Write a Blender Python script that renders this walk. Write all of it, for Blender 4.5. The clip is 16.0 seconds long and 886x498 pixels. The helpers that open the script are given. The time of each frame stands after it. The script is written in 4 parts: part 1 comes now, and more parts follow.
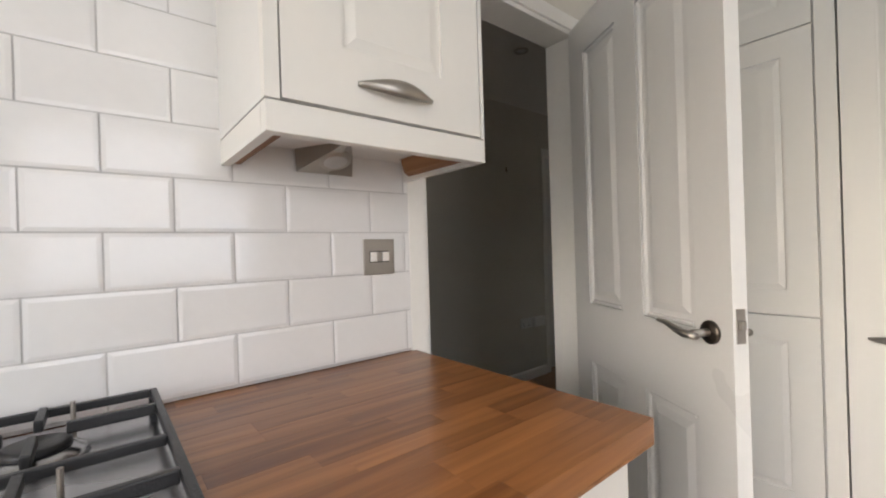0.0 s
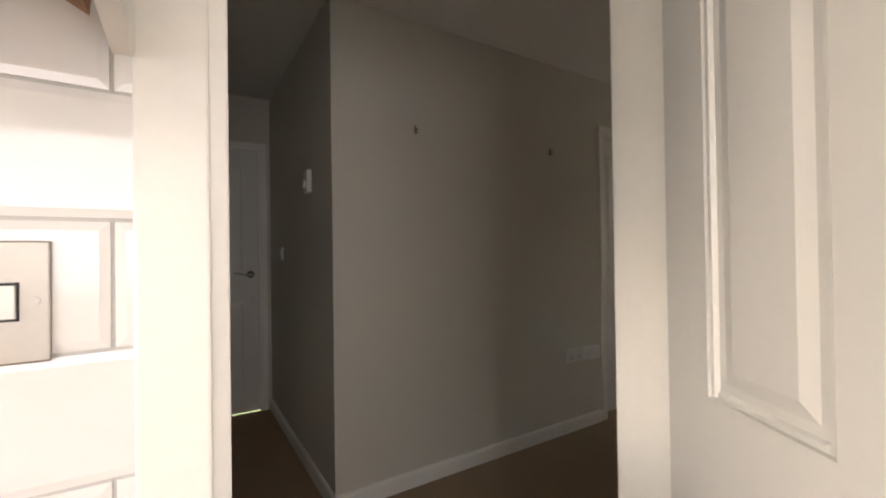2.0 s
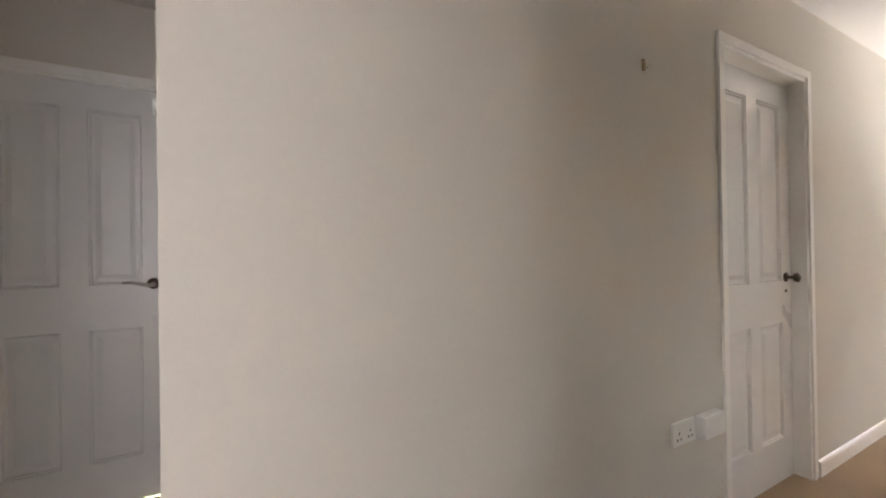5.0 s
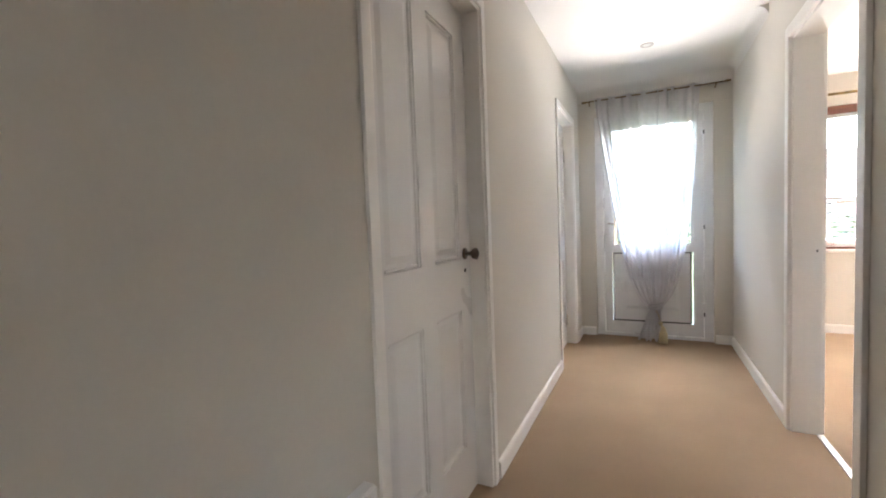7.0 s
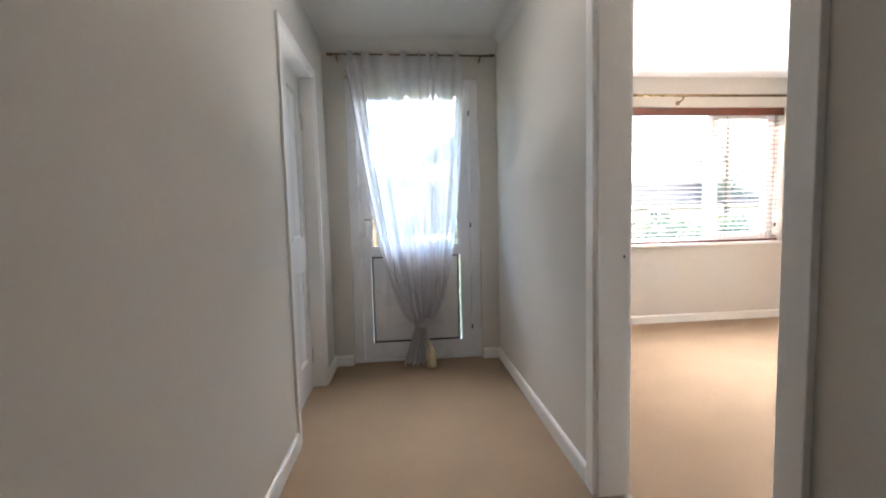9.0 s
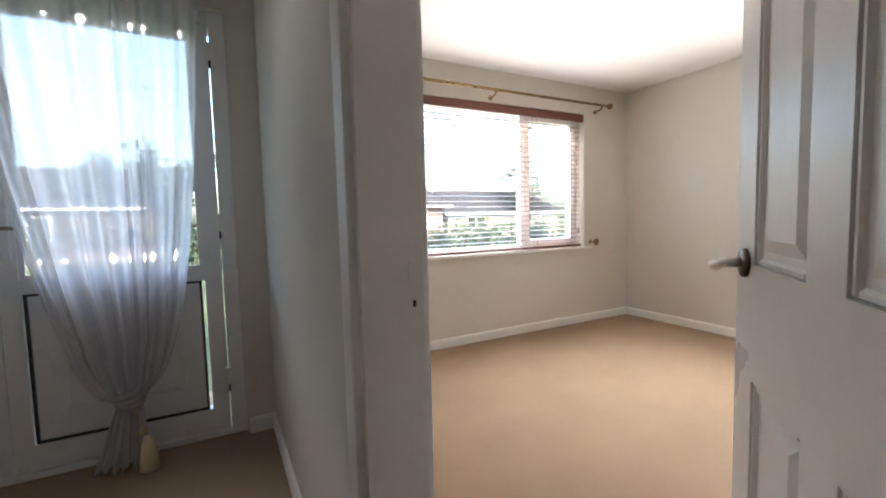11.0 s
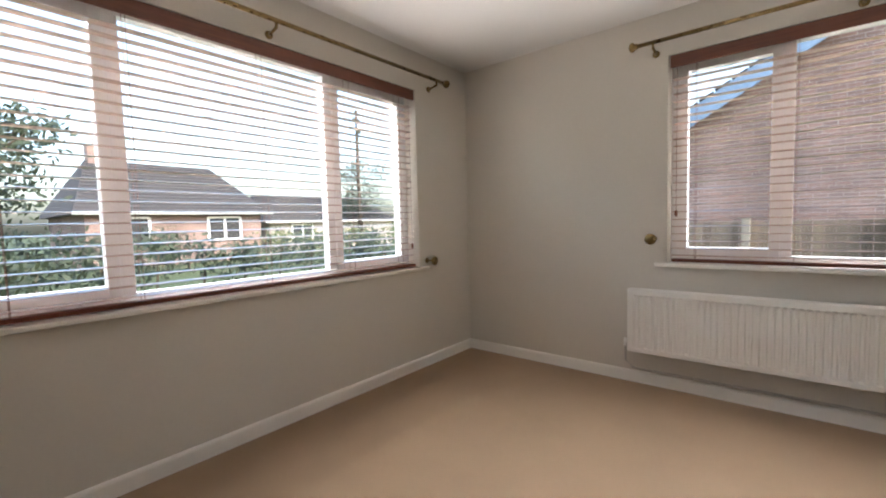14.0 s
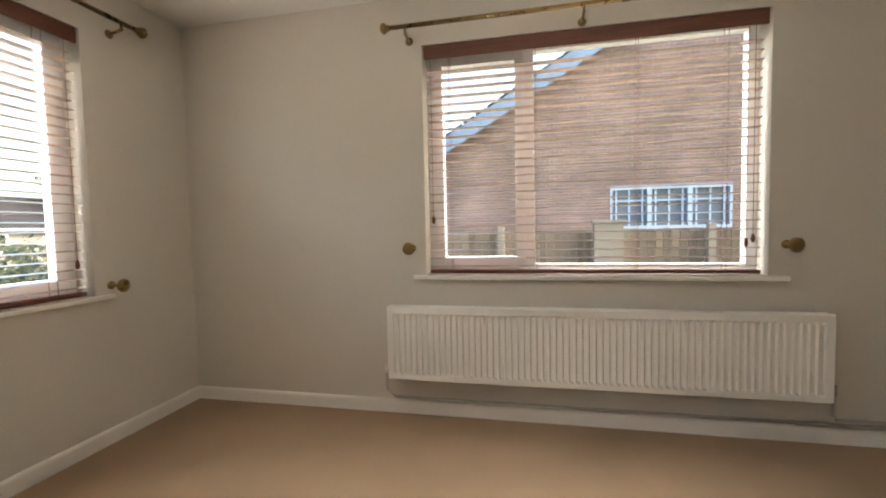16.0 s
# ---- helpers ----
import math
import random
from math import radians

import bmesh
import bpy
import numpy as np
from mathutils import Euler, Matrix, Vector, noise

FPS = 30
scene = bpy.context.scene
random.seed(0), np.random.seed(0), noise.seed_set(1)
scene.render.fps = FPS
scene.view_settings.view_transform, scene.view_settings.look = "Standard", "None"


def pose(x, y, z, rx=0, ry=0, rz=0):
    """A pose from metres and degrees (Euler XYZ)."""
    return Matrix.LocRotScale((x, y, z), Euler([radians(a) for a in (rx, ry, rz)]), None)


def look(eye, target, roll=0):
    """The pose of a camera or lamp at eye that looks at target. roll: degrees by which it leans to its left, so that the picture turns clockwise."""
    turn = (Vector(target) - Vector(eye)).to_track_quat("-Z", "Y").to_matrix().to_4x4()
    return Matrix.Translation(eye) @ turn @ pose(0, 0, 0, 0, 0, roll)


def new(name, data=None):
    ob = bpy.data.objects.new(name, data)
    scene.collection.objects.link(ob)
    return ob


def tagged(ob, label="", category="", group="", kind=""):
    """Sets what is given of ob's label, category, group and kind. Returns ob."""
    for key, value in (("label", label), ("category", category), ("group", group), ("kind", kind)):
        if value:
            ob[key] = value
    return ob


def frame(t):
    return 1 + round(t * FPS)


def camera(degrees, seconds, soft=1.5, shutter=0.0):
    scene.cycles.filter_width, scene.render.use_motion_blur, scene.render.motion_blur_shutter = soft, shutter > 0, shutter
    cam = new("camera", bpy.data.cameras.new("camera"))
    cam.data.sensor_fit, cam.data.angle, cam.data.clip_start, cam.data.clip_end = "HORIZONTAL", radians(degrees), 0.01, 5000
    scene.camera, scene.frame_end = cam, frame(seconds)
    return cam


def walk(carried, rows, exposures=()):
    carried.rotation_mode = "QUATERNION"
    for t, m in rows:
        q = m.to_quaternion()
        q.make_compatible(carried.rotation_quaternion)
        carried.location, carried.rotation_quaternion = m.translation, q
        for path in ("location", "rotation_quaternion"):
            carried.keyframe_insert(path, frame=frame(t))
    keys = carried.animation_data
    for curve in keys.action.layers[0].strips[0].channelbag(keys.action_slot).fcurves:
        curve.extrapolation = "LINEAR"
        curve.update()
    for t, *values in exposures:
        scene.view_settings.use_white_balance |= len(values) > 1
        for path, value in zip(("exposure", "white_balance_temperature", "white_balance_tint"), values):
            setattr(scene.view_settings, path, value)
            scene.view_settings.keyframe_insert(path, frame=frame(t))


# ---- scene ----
cam = camera(93.3, 16.0, soft=2.0)
PATH = [
    (0, (0.93, -0.649, 1.178), (-0.617, 0.618, 1.178), -1.8),
    (0.5, (0.851, -0.461, 1.18), (-0.71, 0.79, 1.182), -1.7),
    (1, (0.764, -0.281, 1.184), (-0.826, 0.933, 1.188), -1.6),
    (1.5, (0.596, -0.111, 1.19), (-1.037, 1.043, 1.2), -1.2),
    (2, (0.431, 0.019, 1.195), (-1.261, 1.084, 1.213), -0.8),
    (2.5, (0.252, 0.138, 1.186), (-1.508, 1.087, 1.215), -0.5),
    (3, (0.09, 0.184, 1.181), (-1.716, 1.041, 1.216), -0.3),
    (5.5, (-0.658, 0.881, 1.187), (-2.317, 1.997, 1.178), -1.3),
    (6, (-0.722, 1.093, 1.165), (-2.191, 2.45, 1.135), -1.8),
    (6.5, (-0.79, 1.386, 1.149), (-1.987, 2.987, 1.078), -2.1),
    (7, (-0.862, 1.694, 1.145), (-1.746, 3.485, 1.039), -2.2),
    (7.5, (-0.963, 1.978, 1.133), (-1.538, 3.889, 1.005), -2.1),
    (8, (-0.992, 2.284, 1.112), (-1.284, 4.258, 0.967), -2.0),
    (8.5, (-0.974, 2.595, 1.107), (-1.015, 4.589, 0.958), -1.7),
    (9, (-0.928, 2.904, 1.118), (-0.746, 4.89, 0.966), -1.5),
    (9.5, (-0.816, 3.175, 1.112), (-0.427, 5.131, 0.954), -1.7),
    (10, (-0.674, 3.4, 1.115), (-0.081, 5.303, 0.956), -1.6),
    (12.3, (-0.093, 4.199, 1.092), (1.181, 5.734, 0.951), -1.6),
    (12.5, (-0.037, 4.309, 1.113), (1.278, 5.808, 0.967), -1.6),
    (13, (0.158, 4.443, 1.115), (1.526, 5.896, 0.977), -1.6),
    (13.5, (0.349, 4.618, 1.126), (1.808, 5.98, 0.997), -1.5),
    (14, (0.546, 4.645, 1.13), (2.083, 5.918, 1.001), -1.5),
    (14.5, (0.717, 4.713, 1.132), (2.374, 5.823, 0.989), -1.5),
    (15, (0.892, 4.713, 1.112), (2.667, 5.626, 0.977), -1.2),
    (15.5, (1.08, 4.682, 1.099), (2.958, 5.361, 0.991), -1.2),
    (16, (1.19, 4.656, 1.103), (3.145, 5.065, 0.999), -1.2),
]
EXPOSURES = [(0, 2.35, 6300, 12), (1.2, 2.65, 6500, 14), (2.2, 3.6, 6900, 15), (3, 4.95, 6800, 20), (5.5, 4.95, 6400, 17), (7, 4.75, 6200, 16), (8.5, 4.3, 6100, 15),
             (10, 3.5, 5800, 14), (12.5, 2.65, 6400, 12), (14, 2.3, 6100, 13), (16, 2.4, 6700, 11)]
walk(cam, [(t, look(eye, target, roll)) for t, eye, target, roll in PATH], EXPOSURES)

# ---- world, sun ----
world = bpy.data.worlds.new("world")
scene.world = world
world.use_nodes = True
wn = world.node_tree.nodes
sky = wn.new("ShaderNodeTexSky")
sky.sky_type = 'NISHITA'
sky.sun_disc = False
sky.sun_elevation = radians(38)
sky.sun_rotation = radians(185)
sky.dust_density = 5.0
sky.air_density = 1.2
sky.ozone_density = 0.6
wn["Background"].inputs["Strength"].default_value = 0.15
world.node_tree.links.new(sky.outputs[0], wn["Background"].inputs["Color"])

sun = new("sun", bpy.data.lights.new("sun", "SUN"))
sun.data.energy, sun.data.angle, sun.data.color = 0.7, radians(12), (1.0, 0.95, 0.88)
sun.matrix_world = look((-1, -11, 9), (0, 0, 0))


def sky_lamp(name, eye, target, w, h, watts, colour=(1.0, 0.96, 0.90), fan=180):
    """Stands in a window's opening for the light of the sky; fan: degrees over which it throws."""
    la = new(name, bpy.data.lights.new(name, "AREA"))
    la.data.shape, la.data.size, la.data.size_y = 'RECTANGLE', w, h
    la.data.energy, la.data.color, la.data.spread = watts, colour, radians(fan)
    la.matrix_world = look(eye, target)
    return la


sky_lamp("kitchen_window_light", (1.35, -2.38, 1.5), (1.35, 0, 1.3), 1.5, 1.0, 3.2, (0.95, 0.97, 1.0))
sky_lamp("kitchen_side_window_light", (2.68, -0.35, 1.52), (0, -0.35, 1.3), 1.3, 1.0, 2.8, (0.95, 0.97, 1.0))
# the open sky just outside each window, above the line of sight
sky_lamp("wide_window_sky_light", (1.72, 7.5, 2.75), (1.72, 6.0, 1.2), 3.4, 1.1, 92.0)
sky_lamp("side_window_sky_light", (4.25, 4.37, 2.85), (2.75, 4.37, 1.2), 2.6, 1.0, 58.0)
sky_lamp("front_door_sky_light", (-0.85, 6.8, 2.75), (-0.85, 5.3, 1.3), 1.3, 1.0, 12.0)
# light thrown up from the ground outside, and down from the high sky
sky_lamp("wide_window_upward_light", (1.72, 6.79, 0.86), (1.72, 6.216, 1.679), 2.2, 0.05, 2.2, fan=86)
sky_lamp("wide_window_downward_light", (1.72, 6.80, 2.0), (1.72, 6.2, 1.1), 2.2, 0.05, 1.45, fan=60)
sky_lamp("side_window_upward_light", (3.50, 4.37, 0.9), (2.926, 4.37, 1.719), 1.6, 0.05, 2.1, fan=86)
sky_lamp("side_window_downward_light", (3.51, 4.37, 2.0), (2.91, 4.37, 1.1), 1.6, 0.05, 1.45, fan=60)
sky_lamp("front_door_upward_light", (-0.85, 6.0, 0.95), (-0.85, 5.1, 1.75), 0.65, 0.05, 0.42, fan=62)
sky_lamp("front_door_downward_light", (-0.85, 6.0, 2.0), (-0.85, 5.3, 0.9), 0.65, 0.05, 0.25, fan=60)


# ---- materials ----
def shader(name, colour, rough=0.6, metal=0.0, spread=0.08, scale=3.0, fine=60.0, bump=0.0, bump_scale=200.0, coat=0.0, random_shift=0.0, rough_var=0.06, spec=0.5):
    """Principled paint with variation at two scales, fine relief and, for pieces, a shift from one to the next."""
    m = bpy.data.materials.new(name)
    m.use_nodes = True
    nt = m.node_tree
    n, l = nt.nodes, nt.links
    p = n["Principled BSDF"]
    p.inputs["Metallic"].default_value = metal
    p.inputs["Coat Weight"].default_value = coat
    p.inputs["Specular IOR Level"].default_value = spec
    tc = n.new("ShaderNodeTexCoord")
    big, small = n.new("ShaderNodeTexNoise"), n.new("ShaderNodeTexNoise")
    big.inputs["Scale"].default_value, small.inputs["Scale"].default_value = scale, fine
    big.inputs["Detail"].default_value = small.inputs["Detail"].default_value = 4
    for t in (big, small):
        l.new(tc.outputs["Object"], t.inputs["Vector"])
    mix = n.new("ShaderNodeMath")
    mix.operation = 'ADD'
    l.new(big.outputs["Fac"], mix.inputs[0])
    l.new(small.outputs["Fac"], mix.inputs[1])
    last = mix.outputs[0]
    if random_shift:
        info = n.new("ShaderNodeObjectInfo")
        ad = n.new("ShaderNodeMath")
        ad.operation = 'MULTIPLY_ADD'
        l.new(info.outputs["Random"], ad.inputs[0])
        ad.inputs[1].default_value = random_shift
        l.new(last, ad.inputs[2])
        sub = n.new("ShaderNodeMath")
        sub.operation = 'SUBTRACT'
        l.new(ad.outputs[0], sub.inputs[0])
        sub.inputs[1].default_value = random_shift / 2
        last = sub.outputs[0]
    mr = n.new("ShaderNodeMapRange")
    mr.inputs["From Min"].default_value, mr.inputs["From Max"].default_value = 0.5, 1.5
    mr.inputs["To Min"].default_value, mr.inputs["To Max"].default_value = 1 - spread, 1 + spread
    mr.clamp = False
    l.new(last, mr.inputs["Value"])
    vm = n.new("ShaderNodeVectorMath")
    vm.operation = 'SCALE'
    vm.inputs[0].default_value = colour
    l.new(mr.outputs[0], vm.inputs["Scale"])
    l.new(vm.outputs[0], p.inputs["Base Color"])
    rr = n.new("ShaderNodeMapRange")
    rr.inputs["From Min"].default_value, rr.inputs["From Max"].default_value = 0.3, 0.7
    rr.inputs["To Min"].default_value, rr.inputs["To Max"].default_value = max(0.02, rough - rough_var), min(1, rough + rough_var)
    l.new(big.outputs["Fac"], rr.inputs["Value"])
    l.new(rr.outputs[0], p.inputs["Roughness"])
    if bump:
        bt = n.new("ShaderNodeTexNoise")
        bt.inputs["Scale"].default_value, bt.inputs["Detail"].default_value = bump_scale, 3
        l.new(tc.outputs["Object"], bt.inputs["Vector"])
        b = n.new("ShaderNodeBump")
        b.inputs["Strength"].default_value, b.inputs["Distance"].default_value = bump, 0.004
        l.new(bt.outputs["Fac"], b.inputs["Height"])
        l.new(b.outputs[0], p.inputs["Normal"])
    return m


def wood_shader(name, dark, light, rough, along=1, stretch=14.0, coat=0.0, random_shift=0.5):
    """Wood with grain along one axis (0 x, 1 y, 2 z), each piece of its own tone."""
    m = bpy.data.materials.new(name)
    m.use_nodes = True
    n, l = m.node_tree.nodes, m.node_tree.links
    p = n["Principled BSDF"]
    p.inputs["Coat Weight"].default_value = coat
    p.inputs["Coat Roughness"].default_value = 0.15
    tc, mp, info = n.new("ShaderNodeTexCoord"), n.new("ShaderNodeMapping"), n.new("ShaderNodeObjectInfo")
    sc = [stretch * 4] * 3
    sc[along] = 3.0
    mp.inputs["Scale"].default_value = sc
    l.new(tc.outputs["Object"], mp.inputs["Vector"])
    off = n.new("ShaderNodeVectorMath")
    off.operation = 'SCALE'
    off.inputs[0].default_value = (9, 31, 17)
    l.new(info.outputs["Random"], off.inputs["Scale"])
    l.new(off.outputs[0], mp.inputs["Location"])
    g = n.new("ShaderNodeTexNoise")
    g.inputs["Scale"].default_value, g.inputs["Detail"].default_value, g.inputs["Distortion"].default_value = 1.0, 6, 0.6
    l.new(mp.outputs[0], g.inputs["Vector"])
    ad = n.new("ShaderNodeMath")
    ad.operation = 'MULTIPLY_ADD'
    l.new(info.outputs["Random"], ad.inputs[0])
    ad.inputs[1].default_value = random_shift
    l.new(g.outputs["Fac"], ad.inputs[2])
    ramp = n.new("ShaderNodeValToRGB")
    ramp.color_ramp.elements[0].position, ramp.color_ramp.elements[1].position = 0.3, 0.72 + random_shift
    ramp.color_ramp.elements[0].color, ramp.color_ramp.elements[1].color = (*dark, 1), (*light, 1)
    l.new(ad.outputs[0], ramp.inputs[0])
    l.new(ramp.outputs[0], p.inputs["Base Color"])
    p.inputs["Roughness"].default_value = rough
    b = n.new("ShaderNodeBump")
    b.inputs["Strength"].default_value, b.inputs["Distance"].default_value = 0.15, 0.002
    l.new(g.outputs["Fac"], b.inputs["Height"])
    l.new(b.outputs[0], p.inputs["Normal"])
    return m


def brick_shader(name):
    m = bpy.data.materials.new(name)
    m.use_nodes = True
    n, l = m.node_tree.nodes, m.node_tree.links
    p = n["Principled BSDF"]
    p.inputs["Roughness"].default_value = 0.9
    tc = n.new("ShaderNodeTexCoord")
    sep, comb = n.new("ShaderNodeSeparateXYZ"), n.new("ShaderNodeCombineXYZ")
    l.new(tc.outputs["Object"], sep.inputs[0])
    l.new(sep.outputs["Y"], comb.inputs["X"])
    l.new(sep.outputs["Z"], comb.inputs["Y"])
    br = n.new("ShaderNodeTexBrick")
    br.inputs["Scale"].default_value = 1.0
    br.inputs["Brick Width"].default_value, br.inputs["Row Height"].default_value, br.inputs["Mortar Size"].default_value = 0.225, 0.075, 0.006
    br.inputs["Color1"].default_value, br.inputs["Color2"].default_value = (0.24, 0.150, 0.125, 1), (0.18, 0.125, 0.112, 1)
    br.inputs["Mortar"].default_value = (0.34, 0.30, 0.28, 1)
    l.new(comb.outputs[0], br.inputs["Vector"])
    no = n.new("ShaderNodeTexNoise")
    no.inputs["Scale"].default_value, no.inputs["Detail"].default_value = 1.1, 6
    l.new(tc.outputs["Object"], no.inputs["Vector"])
    mr = n.new("ShaderNodeMapRange")
    mr.inputs["From Min"].default_value, mr.inputs["From Max"].default_value, mr.inputs["To Min"].default_value, mr.inputs["To Max"].default_value = 0.3, 0.7, 0.75, 1.3
    l.new(no.outputs["Fac"], mr.inputs["Value"])
    vm = n.new("ShaderNodeVectorMath")
    vm.operation = 'SCALE'
    l.new(br.outputs["Color"], vm.inputs[0])
    l.new(mr.outputs[0], vm.inputs["Scale"])
    l.new(vm.outputs[0], p.inputs["Base Color"])
    b = n.new("ShaderNodeBump")
    b.invert = True
    b.inputs["Distance"].default_value = 0.01
    l.new(br.outputs["Fac"], b.inputs["Height"])
    l.new(b.outputs[0], p.inputs["Normal"])
    return m


def glass_shader(name, tint=(0.96, 0.98, 0.98)):
    m = bpy.data.materials.new(name)
    m.use_nodes = True
    n, l = m.node_tree.nodes, m.node_tree.links
    out = n["Material Output"]
    n.remove(n["Principled BSDF"])
    tr, gl, mx = n.new("ShaderNodeBsdfTransparent"), n.new("ShaderNodeBsdfGlossy"), n.new("ShaderNodeMixShader")
    tr.inputs["Color"].default_value = (*tint, 1)
    gl.inputs["Roughness"].default_value = 0.02
    mx.inputs[0].default_value = 0.015
    l.new(tr.outputs[0], mx.inputs[1])
    l.new(gl.outputs[0], mx.inputs[2])
    l.new(mx.outputs[0], out.inputs["Surface"])
    return m


def sheer_shader(name):
    """Voile: part open weave, part cloth that lets light through."""
    m = bpy.data.materials.new(name)
    m.use_nodes = True
    n, l = m.node_tree.nodes, m.node_tree.links
    out = n["Material Output"]
    n.remove(n["Principled BSDF"])
    tr, tl, df = n.new("ShaderNodeBsdfTransparent"), n.new("ShaderNodeBsdfTranslucent"), n.new("ShaderNodeBsdfDiffuse")
    a, b = n.new("ShaderNodeMixShader"), n.new("ShaderNodeMixShader")
    tl.inputs["Color"].default_value = (0.84, 0.83, 0.86, 1)
    df.inputs["Color"].default_value = (0.72, 0.68, 0.68, 1)
    a.inputs[0].default_value = 0.3
    l.new(tl.outputs[0], a.inputs[1])
    l.new(df.outputs[0], a.inputs[2])
    tc, no, mr = n.new("ShaderNodeTexCoord"), n.new("ShaderNodeTexNoise"), n.new("ShaderNodeMapRange")
    no.inputs["Scale"].default_value = 25
    l.new(tc.outputs["Object"], no.inputs["Vector"])
    mr.inputs["To Min"].default_value, mr.inputs["To Max"].default_value = 0.74, 0.88
    l.new(no.outputs["Fac"], mr.inputs["Value"])
    l.new(mr.outputs[0], b.inputs[0])
    l.new(tr.outputs[0], b.inputs[1])
    l.new(a.outputs[0], b.inputs[2])
    l.new(b.outputs[0], out.inputs["Surface"])
    return m


WALL = shader("wall_paint", (0.66, 0.625, 0.56), 0.85, spread=0.03, scale=1.2, bump=0.12, bump_scale=180)
CEIL = shader("ceiling_paint", (0.72, 0.70, 0.66), 0.9, spread=0.02, bump=0.1, bump_scale=120)
GLOSS = shader("white_gloss_paint", (0.76, 0.75, 0.73), 0.32, spread=0.02, scale=2, bump=0.04, bump_scale=90)
TRIM = shader("white_trim_paint", (0.86, 0.84, 0.80), 0.4, spread=0.03, scale=4, bump=0.04, bump_scale=120)
UPVC = shader("white_upvc", (0.80, 0.80, 0.80), 0.3, spread=0.015)
CARPET = shader("beige_carpet", (0.37, 0.27, 0.18), 1.0, spread=0.16, scale=2.0, fine=260, bump=1.0, bump_scale=330, spec=0.1)
VINYL = shader("grey_vinyl", (0.30, 0.28, 0.26), 0.5, spread=0.1)
TILE = shader("white_glazed_tile", (0.80, 0.79, 0.78), 0.09, spread=0.02, scale=8, rough_var=0.03, bump=0.05, bump_scale=25, random_shift=0.5)
GROUT = shader("pale_grout", (0.56, 0.55, 0.54), 0.9, spread=0.08, bump=0.3)
CREAM = shader("cream_cabinet_finish", (0.80, 0.78, 0.735), 0.35, spread=0.015)
CARCASS = shader("white_cabinet_board", (0.78, 0.77, 0.75), 0.4, spread=0.02)
STAVE = wood_shader("oiled_hardwood_stave", (0.12, 0.036, 0.010), (0.40, 0.168, 0.055), 0.34, along=1, coat=0.25, random_shift=0.38)
RAWWOOD = wood_shader("raw_brown_board", (0.20, 0.085, 0.03), (0.36, 0.17, 0.07), 0.6, along=0, random_shift=0.0)
MAHOG = wood_shader("mahogany_stain", (0.085, 0.022, 0.010), (0.19, 0.058, 0.025), 0.4, along=0, coat=0.0, random_shift=0.15)
MAHOGY = wood_shader("mahogany_stain_cross", (0.085, 0.022, 0.010), (0.19, 0.058, 0.025), 0.4, along=1, coat=0.0, random_shift=0.15)
# varnished slats, paler than their mahogany stain: sky glare put into the colour
SLAT_GLARE = wood_shader("varnished_slat_glare", (0.44, 0.31, 0.26), (0.70, 0.56, 0.49), 0.3, along=0, coat=1.0, random_shift=0.2)
BRONZE = shader("dark_bronze", (0.13, 0.105, 0.085), 0.35, metal=1.0, spread=0.1, fine=120)
PALEBLUE = shader("pale_blue_paint", (0.42, 0.53, 0.66), 0.5, spread=0.05)
FARPANE = shader("dim_far_pane", (0.20, 0.23, 0.27), 0.15, spread=0.1)
STEEL = shader("brushed_steel", (0.44, 0.41, 0.37), 0.42, metal=1.0, spread=0.05, fine=200)
BRASS = shader("antique_brass", (0.25, 0.175, 0.075), 0.3, metal=1.0, spread=0.12, scale=30)
IRON = shader("black_cast_iron", (0.015, 0.015, 0.016), 0.4, spread=0.2, bump=0.2, bump_scale=300)
HOBSTEEL = shader("hob_steel", (0.40, 0.40, 0.41), 0.25, metal=1.0, spread=0.05)
PLASTIC = shader("white_plastic", (0.80, 0.79, 0.76), 0.35, spread=0.01)
DARK = shader("black_rubber", (0.02, 0.02, 0.022), 0.6, spread=0.1)
PIPE = shader("dulled_pipe_paint", (0.46, 0.44, 0.41), 0.45, spread=0.1, scale=6)
RADPAINT = shader("radiator_enamel", (0.87, 0.86, 0.82), 0.35, spread=0.015)
CORD = shader("blind_cord", (0.16, 0.06, 0.04), 0.8, spread=0.1)
GLASS = glass_shader("window_glass")
VOILE = sheer_shader("sheer_voile")
TASSEL = shader("cream_cotton", (0.62, 0.53, 0.34), 0.9, spread=0.15, fine=300)
BRICK = brick_shader("red_brick")
ROOFT = shader("roof_tile", (0.042, 0.040, 0.044), 0.95, spread=0.25, scale=1.0, fine=12, random_shift=0.5)
BARGE = shader("pale_blue_bargeboard", (0.20, 0.29, 0.42), 0.5, spread=0.05)
FENCEW = wood_shader("weathered_fence_board", (0.10, 0.075, 0.055), (0.22, 0.17, 0.12), 0.85, along=2)
CONC = shader("concrete", (0.25, 0.22, 0.18), 0.9, spread=0.15, bump=0.3)
GRASS = shader("lawn", (0.05, 0.07, 0.025), 0.95, spread=0.3, scale=0.6, fine=20, bump=0.6, bump_scale=60)
LEAF = shader("hedge_leaf", (0.028, 0.040, 0.018), 0.6, spread=0.35, scale=1.5, fine=8)
LEAFY = shader("yellow_green_leaf", (0.085, 0.095, 0.028), 0.6, spread=0.35, scale=1.5, fine=8)
BARK = shader("bark", (0.07, 0.05, 0.035), 0.95, spread=0.3, fine=30, bump=0.6, bump_scale=40)
RENDER = shader("pale_render", (0.36, 0.32, 0.29), 0.9, spread=0.08)
TIMBER = shader("creosoted_pole", (0.06, 0.045, 0.035), 0.9, spread=0.2)


